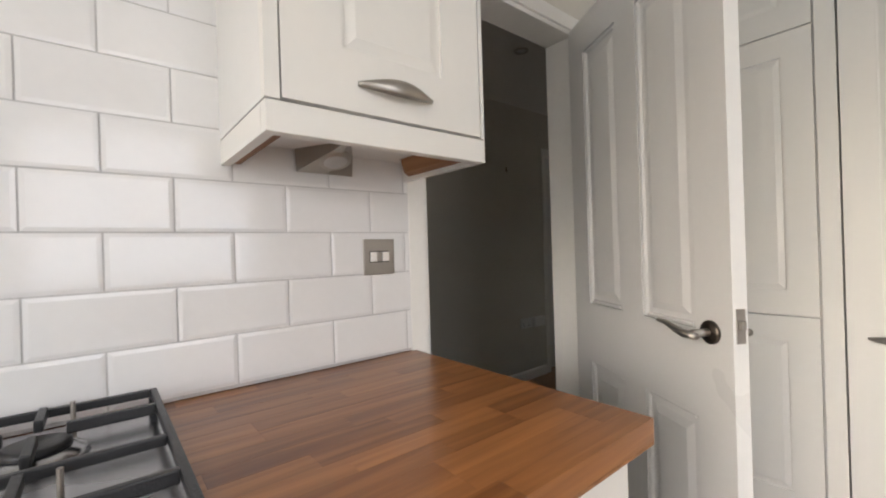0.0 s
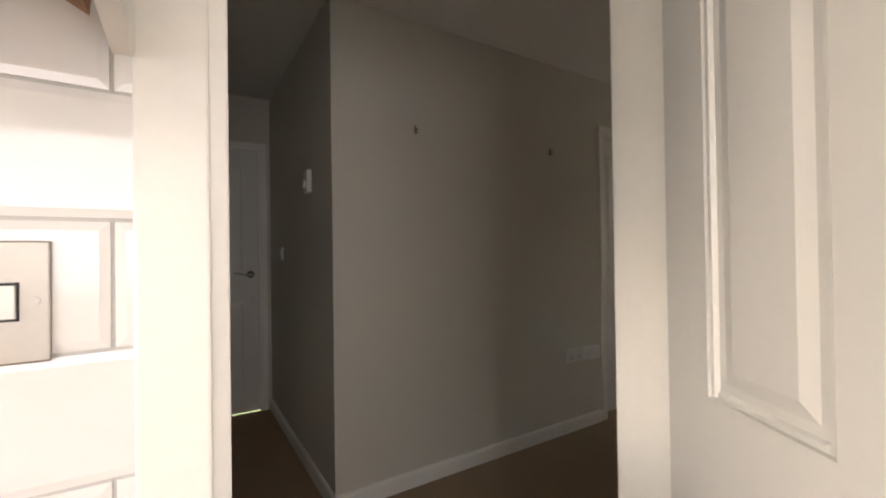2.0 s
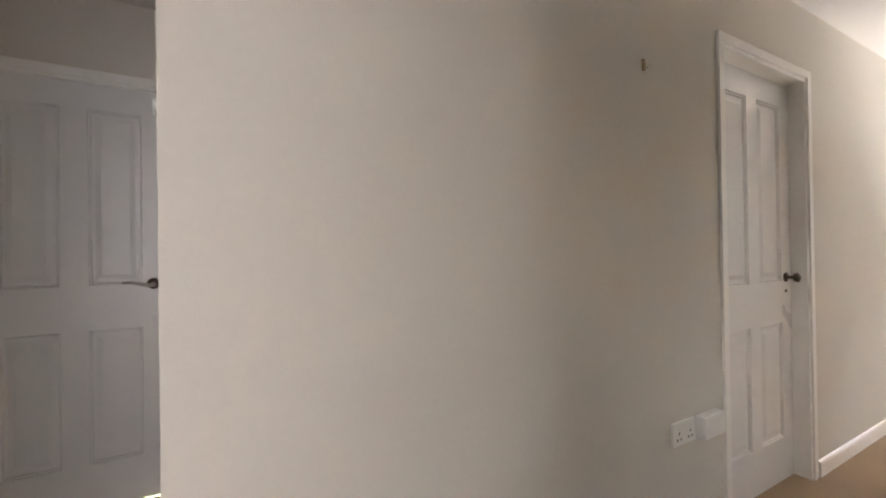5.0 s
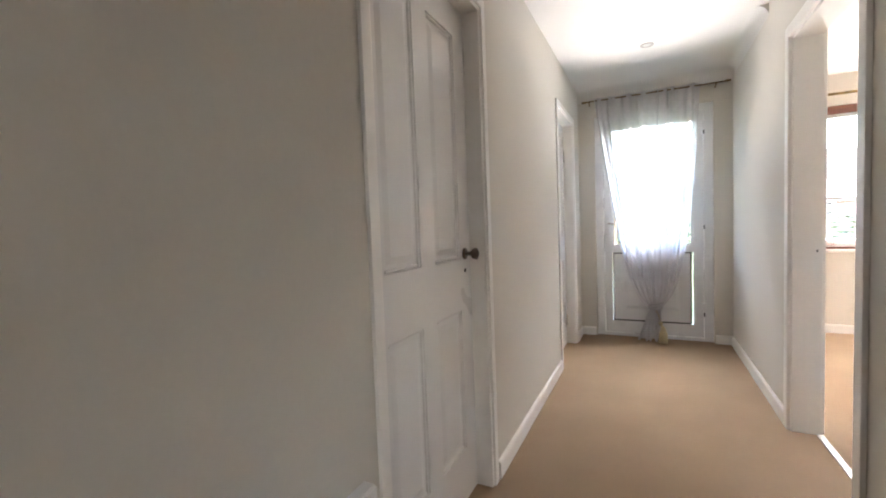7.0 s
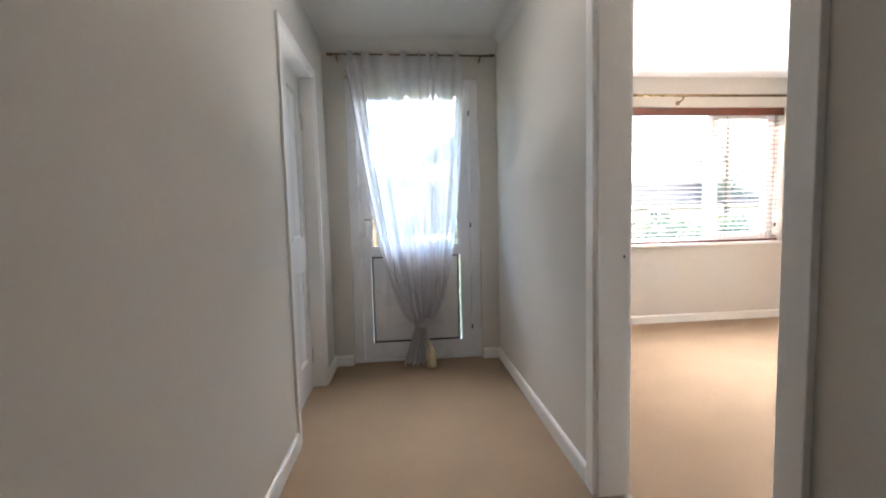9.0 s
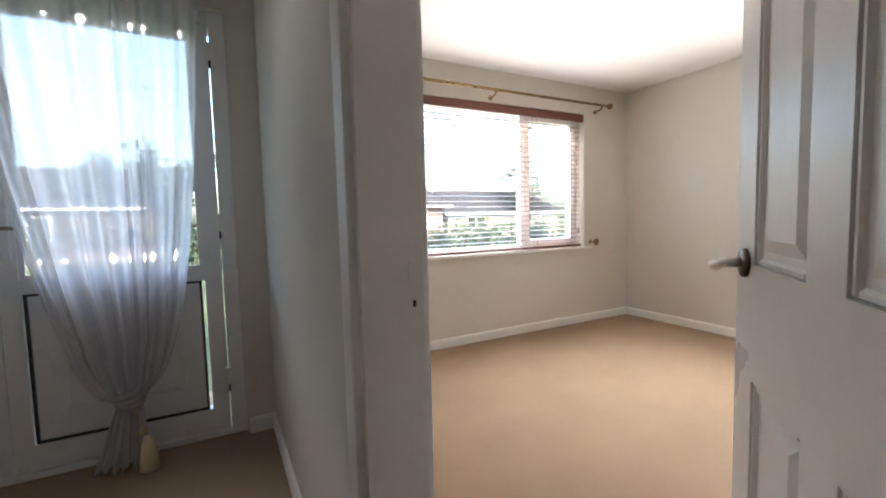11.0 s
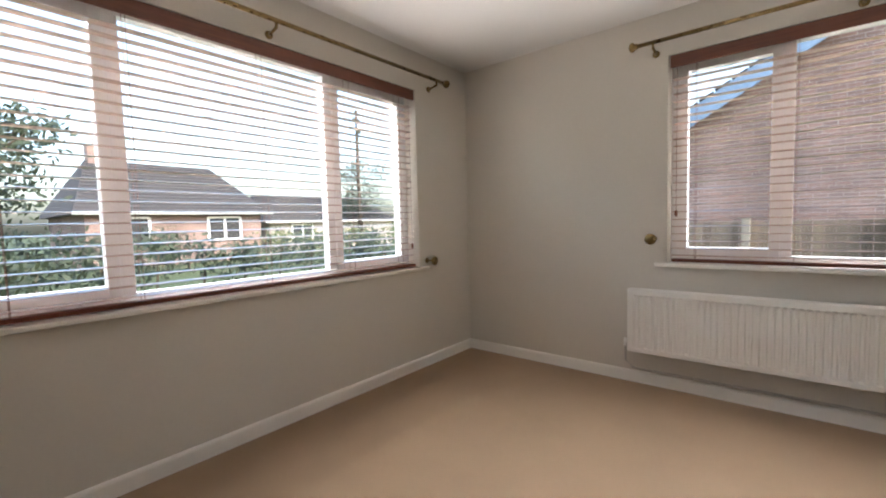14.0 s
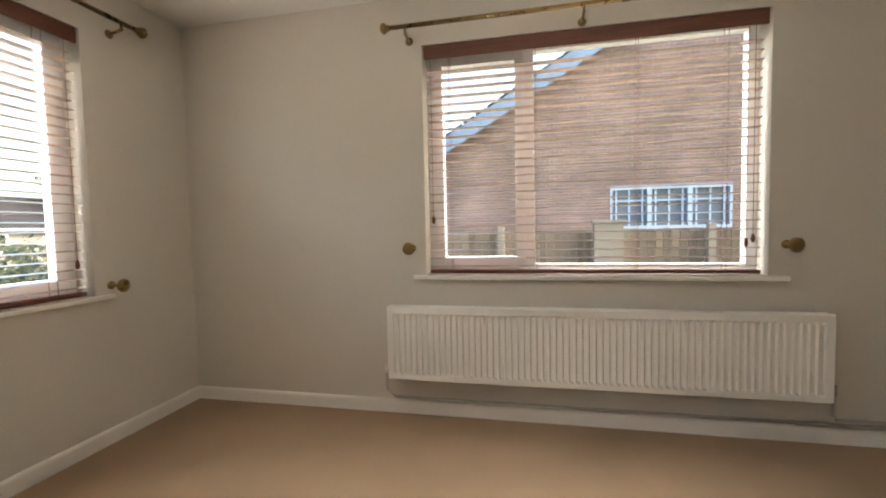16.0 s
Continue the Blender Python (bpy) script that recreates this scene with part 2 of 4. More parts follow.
# ---- mesh helpers ----
def box(bm, x0, x1, y0, y1, z0, z1, bevel=0.0):
    vs = [bm.verts.new((x, y, z)) for x in (x0, x1) for y in (y0, y1) for z in (z0, z1)]
    fs = [bm.faces.new([vs[i] for i in q]) for q in ((0, 1, 3, 2), (4, 6, 7, 5), (0, 4, 5, 1), (2, 3, 7, 6), (0, 2, 6, 4), (1, 5, 7, 3))]
    if bevel:
        es = list({e for f in fs for e in f.edges})
        bmesh.ops.bevel(bm, geom=es, offset=bevel, segments=2, affect='EDGES', profile=0.6)
    return bm


def boxed(*a, **k):
    return box(bmesh.new(), *a, **k)


def tube(bm, pts, r, sides=12, flat=1.0):
    """A round bar along points; r may be one radius for each; flat squashes it upright."""
    pts = [Vector(p) for p in pts]
    rs = r if isinstance(r, (list, tuple)) else [r] * len(pts)
    rings = []
    for i, p in enumerate(pts):
        d = (pts[min(i + 1, len(pts) - 1)] - pts[max(i - 1, 0)]).normalized()
        up = Vector((0, 0, 1)) if abs(d.z) < 0.9 else Vector((0, 1, 0))
        a = d.cross(up).normalized()
        b = a.cross(d)
        rings.append([bm.verts.new(p + rs[i] * (math.cos(t) * a + math.sin(t) * flat * b)) for t in (2 * math.pi * k / sides for k in range(sides))])
    for u, v in zip(rings, rings[1:]):
        for k in range(sides):
            bm.faces.new((u[k], u[(k + 1) % sides], v[(k + 1) % sides], v[k]))
    bm.faces.new(rings[0][::-1])
    bm.faces.new(rings[-1])
    return bm


def frustum(bm, axis, a, b, u0, u1, v0, v1, inset):
    """A raised field: a rectangle at depth a and the same, inset, at depth b along the axis."""
    def at(d, u, v):
        return (d, u, v) if axis == 0 else (u, d, v)
    lo = [bm.verts.new(at(a, u, v)) for u, v in ((u0, v0), (u1, v0), (u1, v1), (u0, v1))]
    hi = [bm.verts.new(at(b, u, v)) for u, v in ((u0 + inset, v0 + inset), (u1 - inset, v0 + inset), (u1 - inset, v1 - inset), (u0 + inset, v1 - inset))]
    bm.faces.new(hi)
    bm.faces.new(lo[::-1])
    for k in range(4):
        bm.faces.new((lo[k], lo[(k + 1) % 4], hi[(k + 1) % 4], hi[k]))
    return bm


def mesh_of(name, bm, material, smooth=False):
    bmesh.ops.recalc_face_normals(bm, faces=bm.faces)
    me = bpy.data.meshes.new(name)
    bm.to_mesh(me)
    bm.free()
    me.materials.append(material)
    if smooth:
        me.shade_smooth()
    return me


def part(name, bm, material, parent, label="", smooth=False):
    ob = new(name, mesh_of(name, bm, material, smooth))
    ob.parent = parent
    if label:
        tagged(ob, label=label)
    return ob


def thing(name, label, category, group="", kind="", m=None):
    ob = new(name)
    if m is not None:
        ob.matrix_world = m
    return tagged(ob, label, category, group, kind)


def solid(name, bm, material, label, category, kind="structure", group="", smooth=False):
    return tagged(new(name, mesh_of(name, bm, material, smooth)), label, category, group, kind)


def wall(name, axis, d0, d1, u0, u1, openings, label, top=2.41, material=None):
    """A wall of thickness d0..d1 along an axis ('x': it runs along x), with openings (u0, u1, z0, z1)."""
    bm = bmesh.new()

    def piece(a, b, z0, z1):
        if b - a > 1e-4 and z1 - z0 > 1e-4:
            if axis == 'x':
                box(bm, a, b, d0, d1, z0, z1)
            else:
                box(bm, d0, d1, a, b, z0, z1)
    at = u0
    for a, b, z0, z1 in sorted(openings):
        piece(at, a, 0, top)
        piece(a, b, 0, z0)
        piece(a, b, z1, top)
        at = b
    piece(at, u1, 0, top)
    return solid(name, bm, material or WALL, label, "wall")

# ---- large structure ----
H = 2.41
solid("floor", boxed(-3.06, 3.545, -0.26, 6.835, -0.1, 0), CARPET, "worn beige carpet through hall and bedroom", "carpet")
solid("kitchen_floor", boxed(0.004, 2.7, -2.4, 1.95, -0.098, 0.004), VINYL, "plain grey vinyl kitchen floor", "floor")
solid("ceiling", boxed(-3.18, 3.8, -2.52, 7.1, H, H + 0.12), CEIL, "smooth white painted ceiling", "ceiling")

wall("wall_hall_west", 'y', -1.605, -1.485, 0.72, 6.1, [(2.565, 3.385, 0, 2.055), (4.985, 5.745, 0, 2.055)], "grey-beige painted hall wall")
wall("wall_recess_side", 'x', 0.62, 0.72, -3.06, -1.485, [], "grey-beige painted return wall of the recess")
wall("wall_recess_end", 'y', -3.18, -3.06, -0.38, 0.72, [(-0.215, 0.565, 0, 2.03)], "grey-beige painted end wall of the recess")
wall("wall_hall_south", 'x', -0.38, -0.26, -3.06, -0.12, [], "grey-beige painted hall wall")
wall("wall_kitchen_west", 'y', -0.12, 0, -2.4, 2.1, [(0.03, 0.82, 0, 2.02)], "white painted kitchen wall with doorway")
wall("wall_hall_east", 'y', -0.2, -0.08, 2.1, 6.835, [(3.62, 4.44, 0, 2.045)], "grey-beige painted hall wall with doorway")
wall("wall_hall_corner", 'y', -0.2, -0.12, 0.9, 2.1, [], "grey-beige painted hall wall")
wall("wall_front", 'x', 6.1, 6.36, -1.605, -0.2, [(-1.335, -0.34, 0, 2.16)], "white painted wall round the front door")
wall("wall_bedroom_north", 'x', 6.835, 7.1, -0.2, 3.8, [(0.535, 2.905, 0.775, 2.125)], "grey-beige painted bedroom wall with wide window")
wall("wall_bedroom_east", 'y', 3.545, 3.8, 2.5, 6.835, [(3.5, 5.25, 0.815, 2.135)], "grey-beige painted bedroom wall with window")
wall("wall_bedroom_south", 'x', 2.38, 2.5, -0.08, 3.8, [], "grey-beige painted bedroom wall")
wall("wall_kitchen_north", 'x', 1.95, 2.1, 0, 2.82, [], "white painted kitchen wall")
wall("wall_kitchen_east", 'y', 2.7, 2.82, -2.52, 1.95, [(-1.05, 0.35, 1.0, 2.05)], "white painted kitchen wall with window")
wall("wall_kitchen_south", 'x', -2.52, -2.4, -0.12, 2.7, [(0.55, 2.15, 1.0, 2.05)], "white painted kitchen wall with window")


def skirting(name, axis, d, side, u0, u1, h=0.08):
    """A chamfered board on the wall face d, standing out to the given side."""
    bm = bmesh.new()
    prof = [(0, 0), (0.016, 0), (0.016, h - 0.014), (0.012, h - 0.004), (0.006, h), (0, h)]
    ends = []
    for u in (u0, u1):
        ends.append([bm.verts.new((u, d + side * a, z) if axis == 'x' else (d + side * a, u, z)) for a, z in prof])
    k = len(prof)
    for i in range(k):
        bm.faces.new((ends[0][i], ends[0][(i + 1) % k], ends[1][(i + 1) % k], ends[1][i]))
    bm.faces.new(ends[0])
    bm.faces.new(ends[1][::-1])
    return solid(name, bm, TRIM, "white painted skirting board", "skirting")


for i, (ax, d, s, a, b) in enumerate((
        ('y', -1.485, 1, 0.62, 2.52), ('y', -1.485, 1, 3.43, 4.945), ('y', -1.485, 1, 5.785, 6.1), ('x', 0.62, -1, -3.06, -1.485),
        ('x', -0.26, 1, -3.06, -0.12), ('y', -0.2, -1, 0.9, 3.565), ('y', -0.2, -1, 4.5, 6.1), ('x', 6.1, -1, -1.485, -1.345),
        ('x', 6.1, -1, -0.33, -0.2), ('x', 6.835, -1, -0.08, 3.545), ('y', 3.545, -1, 2.5, 6.82), ('x', 2.5, 1, -0.08, 3.545),
        ('y', -0.08, 1, 4.5, 6.82))):
    skirting("baseboard_%d" % (i + 1), ax, d, s, a, b)


def coving(name, axis, d, side, u0, u1, r=0.1):
    bm = bmesh.new()
    prof = [(0, 0), (0, -r)] + [(r - r * math.cos(t), -r + r * math.sin(t)) for t in (math.pi / 2 * k / 8 for k in range(1, 8))] + [(r, 0)]
    ends = [[bm.verts.new((u, d + side * a, H + z - 0.001) if axis == 'x' else (d + side * a, u, H + z - 0.001)) for a, z in prof] for u in (u0, u1)]
    k = len(prof)
    for i in range(k):
        bm.faces.new((ends[0][i], ends[0][(i + 1) % k], ends[1][(i + 1) % k], ends[1][i]))
    bm.faces.new(ends[0])
    bm.faces.new(ends[1][::-1])
    return solid(name, bm, CEIL, "white plaster coving", "coving", smooth=False)


coving("trim_1", 'x', 6.1, -1, -1.485, -0.2)
coving("trim_2", 'y', -0.2, -1, 4.9, 6.0, 0.07)


# ---- doors ----
def lever(parent, x, y, z, reach, out):
    """Rose, neck and a waved lever on a door's face; reach is the lever's way along x, out its way from the face."""
    h = part("door_handle", tube(bmesh.new(), [(x, y, z), (x, y + out * 0.006, z), (x, y + out * 0.009, z)], [0.027, 0.027, 0.024], 24), BRONZE, parent, "steel lever handle on a dark round rose", True)
    bm = tube(bmesh.new(), [(x, y, z), (x, y + out * 0.05, z)], 0.009)
    tube(bm, [(x - reach * 0.012, y + out * 0.05, z - 0.004), (x + reach * 0.02, y + out * 0.052, z - 0.004), (x + reach * 0.05, y + out * 0.053, z + 0.002), (x + reach * 0.085, y + out * 0.051, z + 0.012), (x + reach * 0.118, y + out * 0.046, z + 0.012)],
         [0.010, 0.011, 0.009, 0.007, 0.006], 12, 0.85)
    part("lever", bm, STEEL, h, "", True)


def knob(parent, x, y, z, out):
    h = part("door_knob", tube(bmesh.new(), [(x, y, z), (x, y + out * 0.006, z)], [0.024, 0.023], 20), BRONZE, parent, "dark bronze door knob", True)
    part("grip", tube(bmesh.new(), [(x, y, z), (x, y + out * 0.03, z), (x, y + out * 0.04, z), (x, y + out * 0.055, z), (x, y + out * 0.062, z)], [0.008, 0.009, 0.022, 0.024, 0.012], 20), BRONZE, h, "", True)
    part("keyhole_cover", tube(bmesh.new(), [(x, y, z - 0.07), (x, y + out * 0.003, z - 0.07)], 0.008, 14), DARK, parent)


def door_leaf(name, label, w, m, h=1.98, t=0.036, handle="lever", side=1, free=1, dz=0.0):
    """A moulded four-panel leaf: x from the hinge, y through it, z up. side: the faces that carry furniture."""
    d = thing(name, label, "door", kind="structure", m=m)
    bm = bmesh.new()
    stile, mid = 0.105, 0.10
    xs = ((stile, w / 2 - mid / 2), (w / 2 + mid / 2, w - stile))
    zs = ((0.22, 0.80 + dz), (1.01 + dz, h - 0.12))
    box(bm, 0, stile, -t / 2, t / 2, 0.006, h)
    box(bm, w - stile, w, -t / 2, t / 2, 0.006, h)
    box(bm, w / 2 - mid / 2, w / 2 + mid / 2, -t / 2, t / 2, 0.22, 0.80 + dz)
    box(bm, w / 2 - mid / 2, w / 2 + mid / 2, -t / 2, t / 2, 1.01 + dz, h - 0.12)
    for a, b in ((0.006, 0.22), (0.80 + dz, 1.01 + dz), (h - 0.12, h)):
        box(bm, stile, w - stile, -t / 2, t / 2, a, b)
    part("leaf_frame", bm, GLOSS, d)
    for a, b in xs:
        for lo, hi in zs:
            p = boxed(a, b, -t / 2 + 0.010, t / 2 - 0.010, lo, hi)
            for s in (-1, 1):
                q = s * t / 2
                # sloped moulding round the field, then the raised field
                for u0, u1, v0, v1 in ((a, a + 0.014, lo, hi), (b - 0.014, b, lo, hi), (a + 0.014, b - 0.014, lo, lo + 0.014), (a + 0.014, b - 0.014, hi - 0.014, hi)):
                    frustum(p, 1, q - s * 0.0102, q - s * 0.003, u0, u1, v0, v1, 0.004)
                frustum(p, 1, q - s * 0.0102, q - s * 0.0035, a + 0.026, b - 0.026, lo + 0.026, hi - 0.026, 0.022)
            part("panel", p, GLOSS, d)
    hx = w - 0.06 if free > 0 else 0.06
    if handle == "lever":
        for s in (-1, 1):
            lever(d, hx, s * t / 2, 1.01 + dz, -free, s)
        part("latch_plate", boxed(w - 0.001, w + 0.0015, -0.011, 0.011, 0.955, 1.03), STEEL, d, "steel latch plate")
        part("latch_bolt", boxed(w + 0.0016, w + 0.010, -0.006, 0.006, 0.985, 1.005, bevel=0.002), STEEL, d)
    elif handle == "knob":
        knob(d, hx, side * t / 2, 1.03, side)
    for z in (0.22, 1.75):
        part("hinge", tube(bmesh.new(), [(-0.004, side * t / 2, z - 0.05), (-0.004, side * t / 2, z + 0.05)], 0.006, 10), STEEL, d)
    return d


def lining(name, axis, d0, d1, u0, u1, top, face=0.045, proud=0.012, faces=(-1, 1), label="white painted door lining and architrave"):
    """Lining of a doorway in a wall d0..d1, its opening u0..u1, with architraves on the faces given."""
    e = thing(name, label, "door frame", kind="structure")

    def b(a0, a1, p0, p1, z0, z1, nm):
        bm = boxed(p0, p1, a0, a1, z0, z1, bevel=0.003) if axis == 'y' else boxed(a0, a1, p0, p1, z0, z1, bevel=0.003)
        part(nm, bm, TRIM, e)
    th = 0.028
    b(u0, u0 + th, d0 - 0.002, d1 + 0.002, 0, top - th, "jamb")
    b(u1 - th, u1, d0 - 0.002, d1 + 0.002, 0, top - th, "jamb")
    b(u0, u1, d0 - 0.002, d1 + 0.002, top - th, top, "head")
    for s in faces:
        p = (d1, d1 + proud) if s > 0 else (d0 - proud, d0)
        b(u0 - face + 0.012, u0 + 0.012, p[0], p[1], 0, top - 0.012 + face, "architrave")
        b(u1 - 0.012, u1 + face - 0.012, p[0], p[1], 0, top - 0.012 + face, "architrave")
        b(u0 + 0.0122, u1 - 0.0122, p[0], p[1], top - 0.012, top - 0.012 + face, "architrave")
    return e


lining("trim_3", 'y', -0.12, 0, 0.03, 0.82, 2.02, face=0.055)
lining("trim_4", 'y', -1.605, -1.485, 2.565, 3.385, 2.055, face=0.04)
lining("trim_5", 'y', -1.605, -1.485, 4.985, 5.745, 2.055, face=0.04)
lining("trim_6", 'y', -3.18, -3.06, -0.215, 0.565, 2.03, face=0.04)
lining("trim_7", 'y', -0.2, -0.08, 3.62, 4.44, 2.045, face=0.06, proud=0.018)


def turn(x, y, degrees):
    return pose(x, y, 0, 0, 0, degrees)


door_leaf("door_1", "open white panelled kitchen door with steel lever", 0.715, turn(0.022, 0.768, -30.5), h=1.985, dz=-0.04)
door_leaf("door_2", "closed white panelled door with dark bronze knob", 0.762, turn(-1.572, 2.594, 90), h=2.022, handle="knob", side=-1)
door_leaf("door_3", "closed white panelled door beside the front door", 0.70, turn(-1.585, 5.716, -90), h=2.022, side=1)
door_leaf("door_4", "closed white panelled door at the end of the recess", 0.722, turn(-3.09, -0.186, 90), h=1.998, dz=0.04)
door_leaf("door_5", "white panelled bedroom door standing half open", 0.74, turn(-0.058, 3.675, 40), h=2.01)
strip_thing = thing("threshold_strip", "silver carpet threshold strip in the bedroom doorway", "threshold", kind="structure")
part("strip", boxed(-0.1, -0.07, 3.65, 4.412, 0.0, 0.005, bevel=0.002), STEEL, strip_thing)
strike = thing("strike_plate", "painted strike plate on the bedroom door jamb", "strike plate")
part("plate", boxed(-0.111, -0.093, 4.4095, 4.4118, 0.985, 1.03), TRIM, strike)
part("recess", boxed(-0.105, -0.099, 4.4085, 4.4094, 0.945, 0.957), DARK, strike)


# ---- front door ----
def front_door():
    fr = thing("front_door_frame", "white plastic front door frame", "door frame", kind="structure")
    for nm, a in (("jamb", (-1.335, -1.262, 6.135, 6.215, 0, 2.16)), ("jamb", (-0.413, -0.34, 6.135, 6.215, 0, 2.16)), ("head", (-1.262, -0.413, 6.135, 6.215, 2.1, 2.16)), ("sill", (-1.262, -0.413, 6.135, 6.215, 0, 0.03))):
        part(nm, boxed(*a, bevel=0.004), UPVC, fr)
    d = thing("front_door", "white half-glazed plastic front door with steel lever", "door", kind="structure")
    x0, x1, y0, y1 = -1.258, -0.417, 6.145, 6.205
    g = (-1.19, -0.495, 0.885, 2.03)
    q = (-1.185, -0.51, 0.15, 0.825)
    bm = bmesh.new()
    for a in ((x0, g[0], y0, y1, 0.034, 2.096), (g[1], x1, y0, y1, 0.034, 2.096), (g[0], g[1], y0, y1, g[3], 2.096), (g[0], g[1], y0, y1, q[3], g[2]), (g[0], g[1], y0, y1, 0.034, q[2])):
        box(bm, *a)
    part("leaf_frame", bm, UPVC, d)
    part("glass_pane", boxed(g[0], g[1], 6.172, 6.176, g[2], g[3]), GLASS, d)
    bead = bmesh.new()
    for a in ((g[0], g[0] + 0.02, g[2], g[3]), (g[1] - 0.02, g[1], g[2], g[3]), (g[0] + 0.02, g[1] - 0.02, g[3] - 0.02, g[3]), (g[0] + 0.02, g[1] - 0.02, g[2], g[2] + 0.02)):
        box(bead, a[0], a[1], 6.15, 6.168, a[2], a[3])
    part("glazing_bead", bead, UPVC, d)
    gk = bmesh.new()
    for a in ((q[0], q[0] + 0.011, q[2], q[3]), (q[1] - 0.011, q[1], q[2], q[3]), (q[0] + 0.011, q[1] - 0.011, q[3] - 0.011, q[3]), (q[0] + 0.011, q[1] - 0.011, q[2], q[2] + 0.011)):
        box(gk, a[0], a[1], 6.15, 6.17, a[2], a[3])
    part("panel_gasket", gk, DARK, d, "black rubber gasket")
    p = boxed(q[0] + 0.0112, q[1] - 0.0112, 6.16, 6.2, q[2] + 0.0112, q[3] - 0.0112)
    for a, b in ((q[0] + 0.1, -0.87), (-0.825, q[1] - 0.1)):
        frustum(p, 1, 6.161, 6.15, a, b, 0.27, 0.71, 0.03)
    part("lower_panel", p, UPVC, d)
    h = part("door_handle", boxed(-1.236, -1.204, 6.135, 6.147, 0.98, 1.2, bevel=0.006), UPVC, d, "white handle plate")
    part("lever", tube(bmesh.new(), [(-1.22, 6.14, 1.115), (-1.22, 6.1, 1.115), (-1.17, 6.095, 1.112), (-1.11, 6.097, 1.11)], [0.009, 0.009, 0.008, 0.007]), STEEL, h, "steel lever", True)
    for z in (0.3, 1.1, 1.95):
        part("hinge", boxed(-0.43, -0.395, 6.128, 6.146, z - 0.06, z + 0.06, bevel=0.004), UPVC, d)
        part("hinge_pin", tube(bmesh.new(), [(-0.413, 6.13, z - 0.065), (-0.413, 6.13, z - 0.03)], 0.006, 8), DARK, d)


front_door()


def curtain():
    rod = thing("curtain_rod", "thin dark brass rod over the front door", "curtain rod")
    part("pole", tube(bmesh.new(), [(-1.43, 6.03, 2.295), (-0.225, 6.03, 2.29)], 0.006, 10), BRASS, rod, "", True)
    for x in (-1.415, -0.245):
        part("finial", tube(bmesh.new(), [(x - 0.02, 6.03, 2.293), (x + 0.02, 6.03, 2.293)], 0.010, 12), BRASS, rod, "", True)
    for x in (-1.37, -0.33):
        part("bracket", tube(bmesh.new(), [(x, 6.03, 2.285), (x, 6.1, 2.27)], 0.006, 8), BRASS, rod)
    c = thing("voile_curtain", "sheer white voile curtain knotted over the front door", "curtain")
    bm = bmesh.new()
    nu, nv = 150, 80
    grid = []
    zk = 0.34
    for j in range(nv + 1):
        f = j / nv
        z = 2.315 - f * (2.315 - 0.015)
        if z > zk:
            g = (z - zk) / (2.3 - zk)
            spread = 0.035 + 0.425 * g ** 0.43
            mid = -0.815 - 0.08 * g
        else:
            g = (zk - z) / zk
            spread = 0.035 + 0.075 * g ** 0.8
            mid = -0.815 - 0.05 * g
        row = []
        for i in range(nu + 1):
            u = i / nu * 2 - 1
            w = u + 0.10 * math.sin(5 * u + 1.3) + 0.03 * math.sin(17 * u + 2 * f)
            amp = 0.020 + 0.014 * (1 - min(1, spread / 0.45))
            y = 6.035 + amp * (math.sin(26 * u + 1.5 * math.sin(3 * u)) + 0.5 * math.sin(53 * u + 2 + f)) - (0.03 if z < zk + 0.2 else 0.0)
            dz = 0.02 * math.sin(7 * u) * (1 - g) if z > zk else 0.012 * math.sin(9 * u)
            row.append(bm.verts.new((mid + w * spread, y, max(0.004, z + dz * (0 if f < 0.05 else 1)))))
        grid.append(row)
    for a, b in zip(grid, grid[1:]):
        for i in range(nu):
            bm.faces.new((a[i], a[i + 1], b[i + 1], b[i]))
    part("cloth", bm, VOILE, c, "", True)
    kn = bmesh.new()
    for k in range(3):
        tube(kn, [(-0.815 + 0.05 * math.cos(t), 6.005 + 0.042 * math.sin(t), zk + 0.016 * (k - 1) + 0.012 * math.sin(t + k)) for t in (2 * math.pi * q / 20 for q in range(21))], 0.012, 8)
    part("knot", kn, VOILE, c, "", True)
    tb = thing("tassel_tieback", "cream cotton tassel lying at the curtain's foot", "tassel")
    part("skirt", tube(bmesh.new(), [(-0.755, 5.965, 0.004), (-0.752, 5.97, 0.09), (-0.757, 5.975, 0.15), (-0.77, 5.98, 0.165)], [0.04, 0.034, 0.016, 0.011], 18), TASSEL, tb, "", True)
    part("head", tube(bmesh.new(), [(-0.77, 5.98, 0.16), (-0.772, 5.982, 0.18), (-0.775, 5.984, 0.2)], [0.012, 0.02, 0.008], 14), TASSEL, tb, "", True)
    part("loop", tube(bmesh.new(), [(-0.775, 5.984, 0.2), (-0.79, 5.98, 0.26), (-0.82, 5.96, 0.32)], 0.005, 8), TASSEL, tb, "", True)


curtain()


